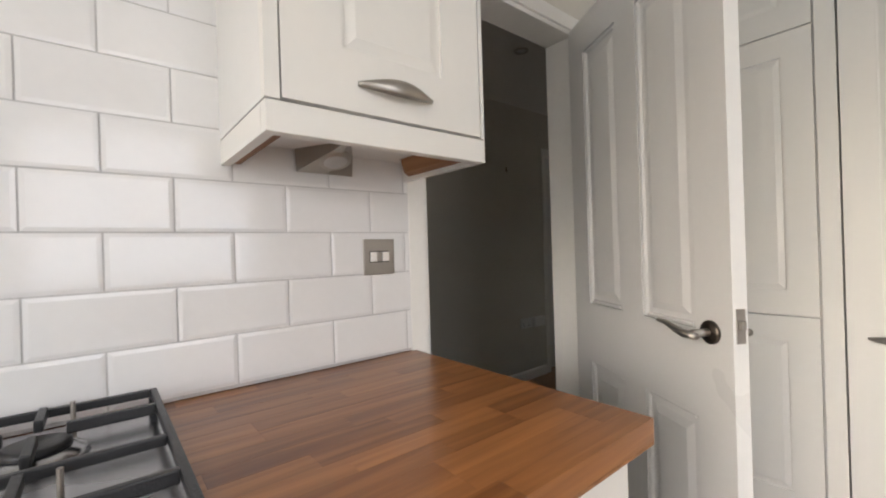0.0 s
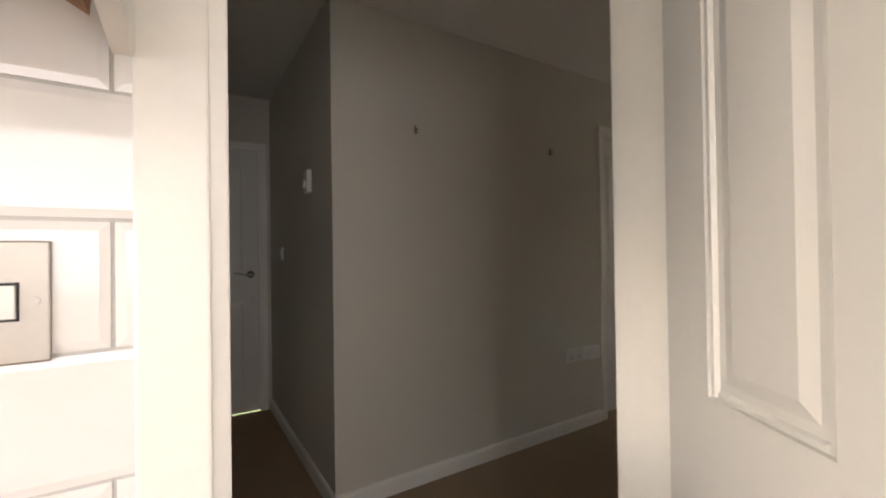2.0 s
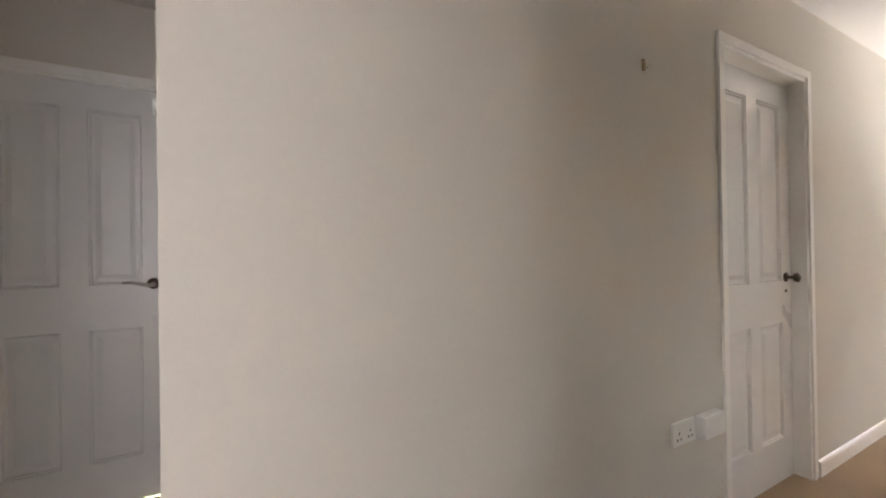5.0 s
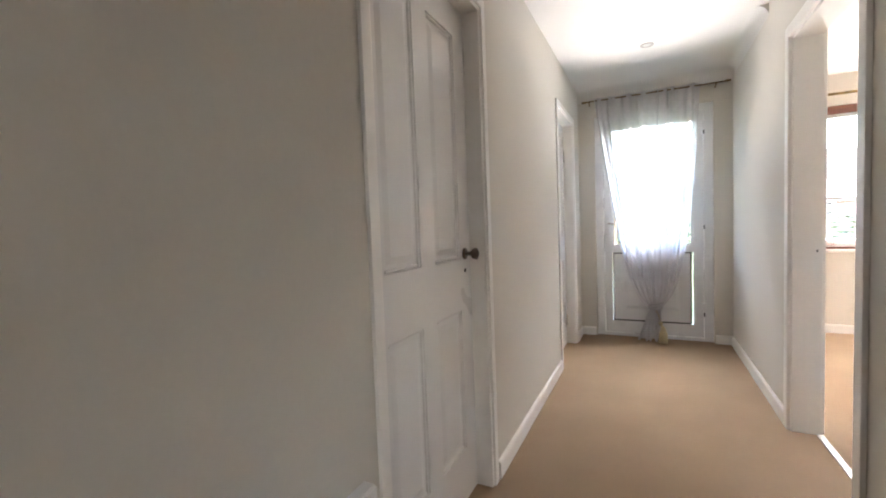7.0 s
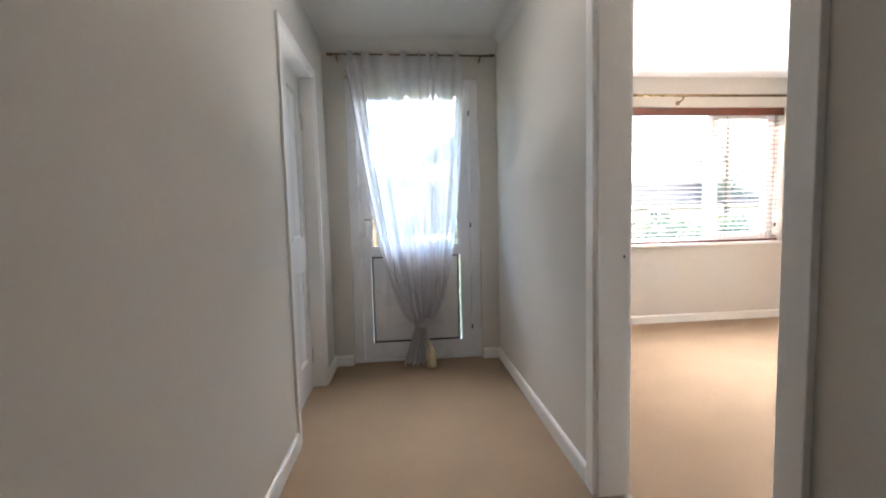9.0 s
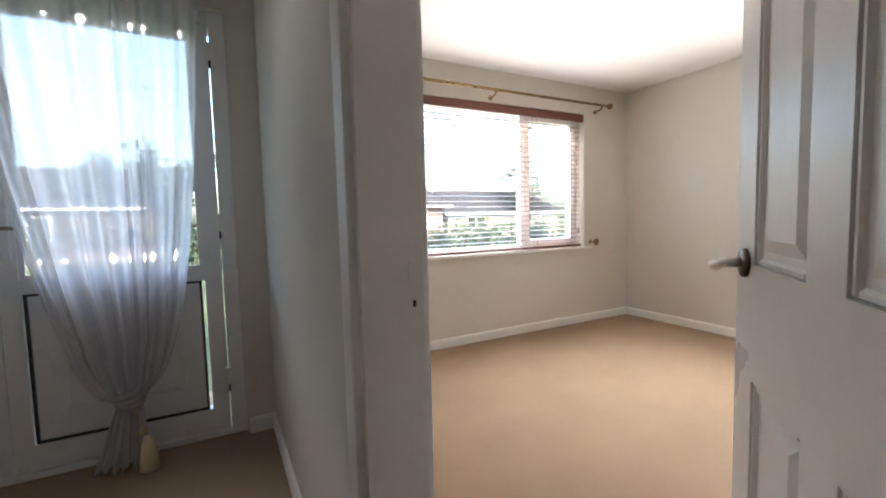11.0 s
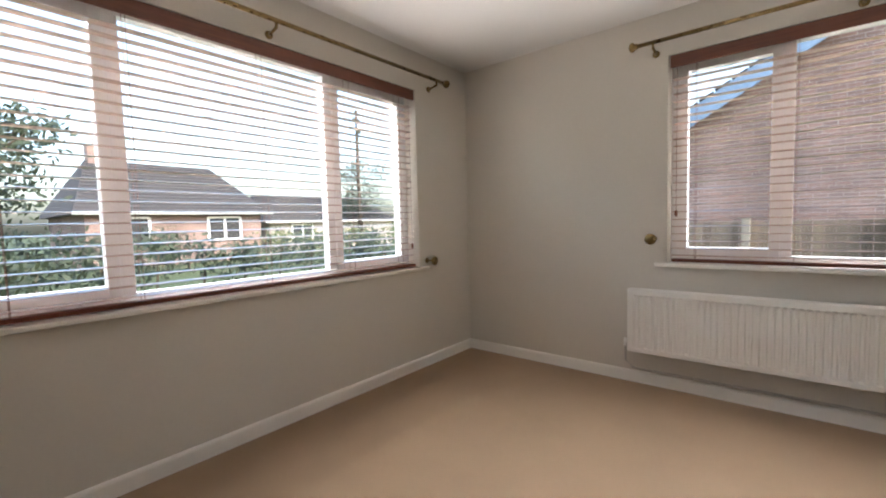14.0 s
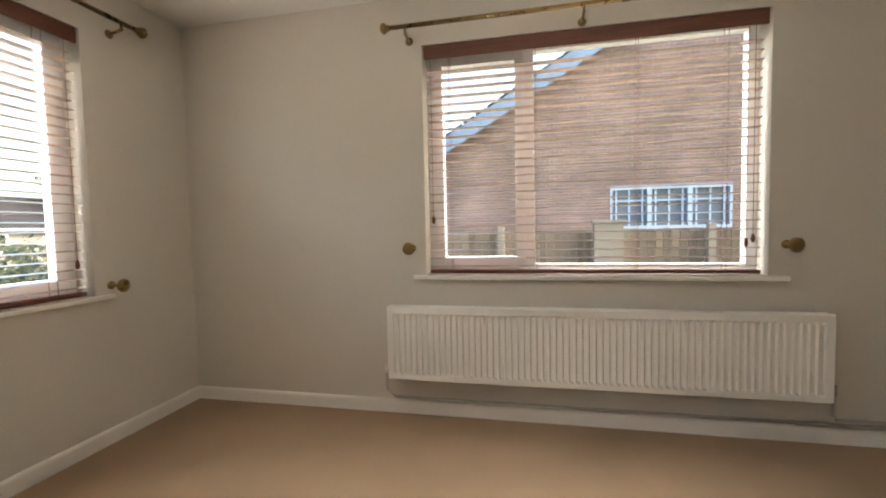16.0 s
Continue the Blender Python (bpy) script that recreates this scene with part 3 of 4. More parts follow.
# ---- bedroom windows ----
def window(name, label, axis, face, out, u0, u1, z0, z1, posts, sashes):
    """White frame set back in the reveal. posts: centres of mullions; sashes: (a, b) spans that open."""
    w = thing(name, label, "window", kind="structure")
    d0, d1 = (face + out * 0.115, face + out * 0.175)
    lo, hi = min(d0, d1), max(d0, d1)

    def bar(nm, a, b, p, q, e0=lo, e1=hi, par=w):
        bm = boxed(a, b, e0, e1, p, q, bevel=0.004) if axis == 'x' else boxed(e0, e1, a, b, p, q, bevel=0.004)
        return part(nm, bm, UPVC, par)
    f = 0.05
    bar("window_frame", u0, u0 + f, z0, z1)
    bar("window_frame", u1 - f, u1, z0, z1)
    bar("window_frame", u0 + f, u1 - f, z0, z0 + f)
    bar("window_frame", u0 + f, u1 - f, z1 - f, z1)
    for c in posts:
        bar("mullion", c - 0.03, c + 0.03, z0 + f, z1 - f)
    cuts = [u0 + f] + [v for c in posts for v in (c - 0.03, c + 0.03)] + [u1 - f]
    n0, n1 = sorted((lo - out * 0.012, hi - out * 0.012))
    for k in range(0, len(cuts), 2):
        a, b = cuts[k], cuts[k + 1]
        s = 0.0
        if k // 2 in sashes:
            s = 0.045
            bar("sash", a - 0.006, a + s, z0 + f - 0.006, z1 - f + 0.006, n0, n1)
            bar("sash", b - s, b + 0.006, z0 + f - 0.006, z1 - f + 0.006, n0, n1)
            bar("sash", a + s, b - s, z0 + f - 0.006, z0 + f + s, n0, n1)
            bar("sash", a + s, b - s, z1 - f - s, z1 - f + 0.006, n0, n1)
        mid = (lo + hi) / 2
        g = boxed(a + s, b - s, mid - 0.002, mid + 0.002, z0 + f + s, z1 - f - s) if axis == 'x' else boxed(mid - 0.002, mid + 0.002, a + s, b - s, z0 + f + s, z1 - f - s)
        part("pane", g, GLASS, w)
    return w


window("window_1", "wide white plastic three-light window", 'x', 6.835, 1, 0.535, 2.905, 0.79, 2.125, (1.085, 2.2), (0, 2))
window("window_2", "white plastic two-light window facing the brick house", 'y', 3.545, 1, 3.5, 5.25, 0.83, 2.135, (4.66,), (1,))
sl = thing("window_sill_1", "white painted window board", "window sill", kind="structure")
part("board", boxed(0.46, 2.985, 6.80, 6.9495, 0.765, 0.788, bevel=0.005), TRIM, sl)
sl = thing("window_sill_2", "white painted window board", "window sill", kind="structure")
part("board", boxed(3.51, 3.6595, 3.42, 5.32, 0.805, 0.828, bevel=0.005), TRIM, sl)


def blind(label, axis, d, out, u0, u1, z0, z1, cords, pulls, wood):
    """A wooden venetian blind lowered in the reveal, its slats level."""
    b = thing("venetian_blind", label, "blind", "blinds in the bedroom")

    def slab(nm, a, c, p0, p1, q0, q1, mat, lab="", bevel=0.003):
        p0, p1 = sorted((p0, p1))
        bm = boxed(a, c, p0, p1, q0, q1, bevel=bevel) if axis == 'x' else boxed(p0, p1, a, c, q0, q1, bevel=bevel)
        return part(nm, bm, mat, b, lab)
    slab("valance", u0, u1, d - out * 0.004, d + out * 0.012, z1 - 0.075, z1, wood, "mahogany valance", 0.005)
    slab("headrail", u0 + 0.01, u1 - 0.01, d + out * 0.018, d + out * 0.066, z1 - 0.05, z1 - 0.005, STEEL)
    slab("bottom_rail", u0 + 0.012, u1 - 0.012, d + out * 0.015, d + out * 0.065, z0 + 0.004, z0 + 0.024, wood)
    pitch = 0.0465
    n = int((z1 - 0.085 - z0 - 0.03) / pitch)
    bm = bmesh.new()
    half, w0, w1, t = (u1 - u0) / 2 - 0.012, 0.015, 0.065, 0.0028
    sec = ((w0, -0.002), (w0, t - 0.002), ((w0 + w1) / 2, t + 0.0015), (w1, t - 0.002), (w1, -0.002), ((w0 + w1) / 2, 0.0015))
    ends = [[bm.verts.new((u, out * q, z) if axis == 'x' else (out * q, u, z)) for q, z in sec] for u in (-half, half)]
    for i in range(6):
        bm.faces.new((ends[0][i], ends[0][(i + 1) % 6], ends[1][(i + 1) % 6], ends[1][i]))
    bm.faces.new(ends[0])
    bm.faces.new(ends[1][::-1])
    me = mesh_of("slat", bm, SLAT_GLARE)
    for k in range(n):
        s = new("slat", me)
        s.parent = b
        z = z0 + 0.045 + k * pitch
        s.location = ((u0 + u1) / 2, d, z) if axis == 'x' else (d, (u0 + u1) / 2, z)
        s.rotation_euler = (radians(random.uniform(-2.0, 2.0)), 0, 0) if axis == 'x' else (0, radians(random.uniform(-2.0, 2.0)), 0)
    for c in cords:
        for q in (0.013, 0.067):
            p = [(c, d + out * q, z) if axis == 'x' else (d + out * q, c, z) for z in (z0 + 0.02, z1 - 0.05)]
            part("ladder_cord", tube(bmesh.new(), p, 0.0013, 6), CORD, b)
    for c, z in pulls:
        p = [(c, d - out * 0.006, q) if axis == 'x' else (d - out * 0.006, c, q) for q in (z, z1 - 0.08)]
        cd = part("pull_cord", tube(bmesh.new(), p, 0.0013, 6), CORD, b)
        p = [(c, d - out * 0.006, q) if axis == 'x' else (d - out * 0.006, c, q) for q in (z - 0.045, z - 0.03, z - 0.012, z)]
        part("acorn", tube(bmesh.new(), p, [0.005, 0.010, 0.008, 0.003], 12), MAHOG, cd, "dark wooden acorn pull", True)
    return b


blind("wide mahogany-stained wooden venetian blind, lowered with slats level", 'x', 6.842, 1, 0.545, 2.895, 0.79, 2.122, (0.7, 1.12, 1.72, 2.3, 2.75), ((0.63, 1.14), (0.615, 0.88), (2.83, 0.98)), MAHOG)
blind("mahogany-stained wooden venetian blind, lowered with slats level", 'y', 3.552, 1, 3.51, 5.24, 0.83, 2.132, (3.68, 4.1, 4.62, 5.1), ((5.2, 1.17), (3.6, 1.02), (3.57, 1.04)), MAHOGY)


def rod(label, axis, d, off, u0, u1, z, brackets, ends):
    r = thing("curtain_pole", label, "curtain pole", "curtain poles in the bedroom")

    def at(u, q, h):
        return (u, d + q, h) if axis == 'x' else (d + q, u, h)
    part("pole", tube(bmesh.new(), [at(u0, off, z), at(u1, off, z)], 0.0125, 16), BRASS, r, "", True)
    for e, s in ends:
        bm = bmesh.new()
        tube(bm, [at(e + s * q, off, z) for q in (0, 0.006, 0.012, 0.024, 0.036, 0.046, 0.052)], [0.013, 0.02, 0.014, 0.028, 0.030, 0.022, 0.006], 18)
        part("finial", bm, BRASS, r, "", True)
    for u in brackets:
        bm = tube(bmesh.new(), [at(u, off, z - 0.01), at(u, off, z - 0.035), at(u, off * 0.5, z - 0.045), at(u, 0, z - 0.05)], [0.009, 0.008, 0.007, 0.008], 10)
        tube(bm, [at(u, 0, z - 0.05), at(u, off * 0.06, z - 0.05)], 0.022, 16)
        part("bracket", bm, BRASS, r, "", True)


rod("antique brass curtain pole with ball ends above the wide window", 'x', 6.835, -0.085, 0.36, 3.15, 2.212, (0.46, 1.76, 3.06), ((0.36, -1), (3.15, 1)))
rod("antique brass curtain pole with ball ends above the side window", 'y', 3.545, -0.085, 3.22, 5.41, 2.21, (3.3, 4.38, 5.32), ((5.41, 1), (3.22, -1)))


def holdback(axis, d, u, z):
    h = thing("curtain_holdback", "antique brass curtain holdback with a round head", "holdback", "curtain holdbacks")

    def at(q):
        return (u, d - q, z) if axis == 'x' else (d - q, u, z)
    part("stem", tube(bmesh.new(), [at(q) for q in (0, 0.004, 0.006, 0.075)], [0.022, 0.022, 0.007, 0.007], 16), BRASS, h, "", True)
    part("head", tube(bmesh.new(), [at(q) for q in (0.072, 0.076, 0.084, 0.092, 0.098)], [0.012, 0.034, 0.036, 0.024, 0.006], 24), BRASS, h, "", True)


for a in (('x', 6.835, 0.455, 0.835), ('x', 6.835, 2.99, 0.832), ('y', 3.545, 5.33, 0.985), ('y', 3.545, 3.425, 0.985)):
    holdback(*a)


def radiator():
    r = thing("radiator", "long white steel panel radiator under the side window", "radiator")
    y0, y1, z0, z1, x0, x1 = 3.265, 5.465, 0.235, 0.66, 3.45, 3.515
    bm = bmesh.new()
    # fluted front: flat margins, then shallow channels
    n = int((y1 - y0 - 0.06) / 0.0333)
    step = (y1 - y0 - 0.06) / n
    prof = [(y0, 0.0)]
    for k in range(n):
        a = y0 + 0.03 + k * step
        prof += [(a + 0.004, 0.0), (a + 0.010, 0.009), (a + step - 0.010, 0.009), (a + step - 0.004, 0.0)]
    prof.append((y1, 0.0))
    zz = [(z0, 0), (z0 + 0.025, 0), (z0 + 0.04, 1), (z1 - 0.055, 1), (z1 - 0.04, 0), (z1 - 0.008, 0), (z1, -0.6)]
    rows = [[bm.verts.new((x0 + (q * dpt if q > 0 else -q * 0.012), y, z)) for y, dpt in prof] for z, q in zz]
    for a, b in zip(rows, rows[1:]):
        for i in range(len(prof) - 1):
            bm.faces.new((a[i], a[i + 1], b[i + 1], b[i]))
    part("front_panel", bm, RADPAINT, r)
    part("back_panel", boxed(x1 - 0.012, x1, y0, y1, z0, z1 - 0.005), RADPAINT, r)
    for y in (y0 - 0.002, y1 - 0.002):
        part("end_panel", boxed(x0 + 0.0015, x1, y, y + 0.004, z0 + 0.004, z1 - 0.012), RADPAINT, r)
    g = bmesh.new()
    box(g, x0 + 0.010, x0 + 0.016, y0 + 0.01, y1 - 0.01, z1 - 0.012, z1 - 0.004)
    for k in range(150):
        y = y0 + 0.012 + k * (y1 - y0 - 0.03) / 150
        box(g, x0 + 0.016, x1 - 0.012, y, y + 0.008, z1 - 0.010, z1 - 0.006)
    part("top_grille", g, RADPAINT, r)
    for y in (y0 + 0.2, y1 - 0.2):
        part("wall_bracket", boxed(x1, 3.545, y, y + 0.03, z0 + 0.05, z1 - 0.05), RADPAINT, r)
    for y, s in ((y1, 1), (y0, -1)):
        v = part("valve", tube(bmesh.new(), [(3.485, y, z0 + 0.035), (3.485, y + s * 0.022, z0 + 0.035), (3.485, y + s * 0.03, z0 + 0.035)], [0.010, 0.010, 0.006], 10), STEEL, r, "", True)
        part("valve_cap", tube(bmesh.new(), [(3.485, y + s * 0.022, z0 + 0.025), (3.485, y + s * 0.022, z0 + 0.075)], [0.012, 0.011], 12), PLASTIC if s > 0 else STEEL, v, "", True)
    p = thing("heating_pipe", "thin dull grey-painted heating pipe along the skirting", "pipe", "heating pipes")
    part("pipe_run", tube(bmesh.new(), [(3.485, y1 + 0.022, 0.26), (3.487, y1 + 0.022, 0.16), (3.5, y1 - 0.02, 0.112), (3.518, y1 - 0.08, 0.104), (3.518, 2.52, 0.104)], 0.0075, 10), PIPE, p, "", True)
    p = thing("heating_pipe", "thin dull grey-painted heating pipe along the skirting", "pipe", "heating pipes")
    part("pipe_run", tube(bmesh.new(), [(3.485, y0 - 0.022, 0.26), (3.487, y0 - 0.022, 0.16), (3.51, y0 - 0.05, 0.132), (3.518, y0 - 0.1, 0.128), (3.518, 2.52, 0.128)], 0.0075, 10), PIPE, p, "", True)


radiator()


# ---- hall fittings ----
def wall_plate(name, label, cat, x0, x1, y0, y1, z0, z1, rockers=(), proud="x"):
    t = thing(name, label, cat)
    part("plate", boxed(x0, x1, y0, y1, z0, z1, bevel=0.003), PLASTIC, t)
    for a in rockers:
        part("rocker", boxed(*a, bevel=0.001), PLASTIC, t)
    return t


so = wall_plate("socket_outlet", "white plastic double socket outlet on the hall wall", "socket", -1.4848, -1.474, 2.175, 2.321, 0.455, 0.541,
                ((-1.474, -1.4705, 2.208, 2.218, 0.512, 0.53), (-1.474, -1.4705, 2.278, 2.288, 0.512, 0.53)))
for y in (2.213, 2.283):
    for dy, dz in ((0, 0.03), (-0.011, 0.008), (0.011, 0.008)):
        part("pin_hole", boxed(-1.474, -1.4735, y + dy - 0.003, y + dy + 0.003, 0.465 + dz, 0.474 + dz), DARK, so)
bx = wall_plate("surface_box", "white plastic surface-mounted socket box beside the socket", "socket", -1.4848, -1.452, 2.335, 2.478, 0.455, 0.541)
part("cover", boxed(-1.452, -1.446, 2.337, 2.476, 0.457, 0.539, bevel=0.002), PLASTIC, bx)


def hook(y, z):
    h = thing("picture_hook", "small brass and white picture hook on the wall", "hook", "picture hooks")
    part("backplate", boxed(-1.4848, -1.481, y - 0.008, y + 0.008, z - 0.02, z + 0.022, bevel=0.001), BRASS, h)
    part("prong", tube(bmesh.new(), [(-1.481, y, z - 0.006), (-1.468, y, z - 0.016), (-1.464, y, z - 0.006), (-1.464, y, z + 0.002)], 0.003, 8), STEEL, h)
    part("pin", tube(bmesh.new(), [(-1.481, y, z + 0.012), (-1.474, y, z + 0.014)], 0.003, 8), PLASTIC, h)


hook(1.067, 1.838)
hook(2.055, 1.838)

th = thing("thermostat", "white room thermostat on the recess wall", "thermostat")
part("case", boxed(-1.91, -1.83, 0.592, 0.6198, 1.53, 1.65, bevel=0.006), PLASTIC, th)
part("dial", tube(bmesh.new(), [(-1.87, 0.592, 1.575), (-1.87, 0.582, 1.575)], [0.022, 0.02], 20), PLASTIC, th)
wall_plate("light_switch", "white plastic light switch on the recess wall", "switch", -2.66, -2.574, 0.61, 0.6198, 1.16, 1.246, ((-2.63, -2.605, 0.606, 0.61, 1.185, 1.22),))


def downlight(x, y):
    d = thing("recessed_downlight", "small unlit recessed ceiling downlight", "downlight", "hall downlights")
    bm = bmesh.new()
    prof = [(0.03, 0.0), (0.032, -0.006), (0.044, -0.005), (0.046, 0.0)]
    rings = [[bm.verts.new((x + r * math.cos(t), y + r * math.sin(t), H - 0.0005 + z)) for t in (2 * math.pi * k / 28 for k in range(28))] for r, z in prof]
    for a, b in zip(rings, rings[1:]):
        for k in range(28):
            bm.faces.new((a[k], a[(k + 1) % 28], b[(k + 1) % 28], b[k]))
    part("bezel", bm, STEEL, d, "", True)
    part("lamp_glass", tube(bmesh.new(), [(x, y, H - 0.0004), (x, y, H - 0.003)], [0.03, 0.028], 24), GROUT, d)


for p in ((-0.86, 5.17), (-0.77, 1.43), (-2.14, 0.2)):
    downlight(*p)

# ---- kitchen ----
def bowed_handle(parent, p0, p1, out, rise=0.0):
    """A bow handle from p0 to p1, standing out along the vector."""
    p0, p1, out = Vector(p0), Vector(p1), Vector(out)
    pts = [p0.lerp(p1, k / 14) + out * (0.2 + 0.8 * math.sin(math.pi * k / 14)) for k in range(15)]
    rr = [0.004 + 0.011 * math.sin(math.pi * k / 14) for k in range(15)]
    bm = bmesh.new()
    rings = []
    n = out.normalized()
    along = (p1 - p0).normalized()
    up = n.cross(along)
    for q, r in zip(pts, rr):
        rings.append([bm.verts.new(q + up * a * r + n * b) for a, b in ((-1, -0.002), (-0.6, 0.002), (0, 0.004), (0.6, 0.002), (1, -0.002), (0, -0.001))])
    for u, v in zip(rings, rings[1:]):
        for k in range(6):
            bm.faces.new((u[k], u[(k + 1) % 6], v[(k + 1) % 6], v[k]))
    bm.faces.new(rings[0])
    bm.faces.new(rings[-1][::-1])
    for q in (pts[1], pts[-2]):
        tube(bm, [q, q - out * 0.62], 0.004, 8)
    return part("handle", bm, STEEL, parent, "brushed steel bow handle", True)


def panel_door(parent, axis, d, out, u0, u1, z0, z1, margin=0.085):
    """A moulded cabinet door with a sunk, softly edged panel."""
    bm = bmesh.new()
    t = 0.018
    f = d + out * t
    lo, hi = sorted((d, f))

    rings = []
    for dep, g in ((lo, 0.0), (hi, 0.0), (hi, margin), (lo, margin)):
        cs = ((u0 + g, z0 + g), (u1 - g, z0 + g), (u1 - g, z1 - g), (u0 + g, z1 - g))
        rings.append([bm.verts.new((dep, u, z) if axis == 'y' else (u, dep, z)) for u, z in cs])
    for k in range(4):
        p, q = rings[k], rings[(k + 1) % 4]
        for e in range(4):
            bm.faces.new((p[e], p[(e + 1) % 4], q[(e + 1) % 4], q[e]))
    ob = part("cabinet_door", bm, CREAM, parent)
    q = bmesh.new()
    lo2, hi2 = sorted((d, f - out * 0.006))
    box(q, lo2, hi2, u0 + margin, u1 - margin, z0 + margin, z1 - margin) if axis == 'y' else box(q, u0 + margin, u1 - margin, lo2, hi2, z0 + margin, z1 - margin)
    frustum(q, 0 if axis == 'y' else 1, f - out * 0.0062, f - out * 0.001, u0 + margin + 0.006, u1 - margin - 0.006, z0 + margin + 0.006, z1 - margin - 0.006, 0.02)
    part("door_panel", q, CREAM, ob)
    return ob


def wall_cabinet():
    c = thing("wall_cabinet", "cream kitchen wall cabinet with steel bow handle", "cabinet")
    y0, y1, z0, z1 = -0.46, -0.012, 1.358, 2.12
    for nm, a in (("side_panel", (0.0005, 0.285, y0, y0 + 0.018, 1.408, z1)), ("side_panel", (0.0005, 0.285, y1 - 0.018, y1, 1.408, z1)),
                  ("bottom_panel", (0.0005, 0.285, y0 + 0.018, y1 - 0.018, 1.408, 1.424)), ("top_panel", (0.0005, 0.285, y0 + 0.018, y1 - 0.018, z1 - 0.018, z1)),
                  ("back_panel", (0.0005, 0.008, y0 + 0.018, y1 - 0.018, 1.424, z1 - 0.018))):
        part(nm, boxed(*a), CARCASS, c)
    # end post in front of the side, then the door
    part("end_post", boxed(0.2855, 0.303, y0, y0 + 0.022, 1.408, z1), CREAM, c)
    part("end_post", boxed(0.2855, 0.303, y1 - 0.010, y1, 1.408, z1), CREAM, c)
    d = panel_door(c, 'y', 0.2855, 1, y0 + 0.025, y1 - 0.013, 1.411, z1, 0.1)
    bowed_handle(d, (0.3035, -0.31, 1.458), (0.3035, -0.155, 1.458), (0.026, 0, 0))
    part("light_rail", boxed(0.28, 0.303, y0, y1, z0, 1.4055, bevel=0.002), CREAM, c)
    part("light_rail", boxed(0.0005, 0.2798, y0, y0 + 0.018, z0, 1.4055, bevel=0.001), CREAM, c)
    bm = bmesh.new()
    vs = [bm.verts.new(v) for v in ((0.05, -0.048, 1.374), (0.05, -0.034, 1.366), (0.05, -0.03, 1.4075), (0.05, -0.058, 1.4075), (0.278, -0.048, 1.374), (0.278, -0.034, 1.366), (0.278, -0.03, 1.4075), (0.278, -0.058, 1.4075))]
    for q in ((0, 1, 2, 3), (7, 6, 5, 4), (0, 4, 5, 1), (1, 5, 6, 2), (2, 6, 7, 3), (3, 7, 4, 0)):
        bm.faces.new([vs[k] for k in q])
    part("end_rail", bm, RAWWOOD, c, "unpainted brown wooden rail")
    part("end_rail", boxed(0.0005, 0.2798, y1 - 0.014, y1, z0, 1.4055), CREAM, c)
    part("end_rail", boxed(0.02, 0.278, y0 + 0.0185, y0 + 0.034, z0 + 0.004, 1.4055), RAWWOOD, c, "unpainted brown wooden rail")


wall_cabinet()

# wedge-shaped lamp under the cabinet
ul = thing("under_cabinet_light", "unlit triangular steel light under the wall cabinet", "light")
bm = bmesh.new()
vs = [bm.verts.new(v) for v in ((0.02, -0.315, 1.4075), (0.02, -0.175, 1.4075), (0.15, -0.245, 1.4075), (0.02, -0.312, 1.358), (0.02, -0.178, 1.358), (0.03, -0.245, 1.358))]
for q in ((0, 1, 2), (3, 5, 4), (0, 3, 4, 1), (1, 4, 5, 2), (2, 5, 3, 0)):
    bm.faces.new([vs[k] for k in q])
body = part("body", bm, STEEL, ul)
n = Vector((0.38, 0, -0.92)).normalized()
c0 = Vector((0.072, -0.245, 1.383))
part("lens_ring", tube(bmesh.new(), [c0, c0 + n * 0.008], [0.036, 0.034], 28), STEEL, ul, "", True)
part("lens", tube(bmesh.new(), [c0 + n * 0.0082, c0 + n * 0.010], [0.026, 0.024], 24), GROUT, ul, "frosted glass lens", True)

sw = thing("cooker_switch", "brushed steel double switch plate on the tiles", "switch")
part("plate", boxed(0.0112, 0.0135, -0.151, -0.062, 1.119, 1.208, bevel=0.0015), STEEL, sw)
part("rocker_frame", boxed(0.0136, 0.0145, -0.134, -0.079, 1.150, 1.178), DARK, sw)
for a in (-0.133, -0.098):
    part("rocker", boxed(0.0146, 0.018, a, a + 0.018, 1.152, 1.176, bevel=0.001), PLASTIC, sw, "white rocker")
part("rocker", boxed(0.0146, 0.0165, -0.1145, -0.0985, 1.152, 1.176), STEEL, sw)
for a in (-0.142, -0.071):
    part("screw", tube(bmesh.new(), [(0.0134, a, 1.164), (0.0146, a, 1.164)], 0.0035, 12), STEEL, sw)


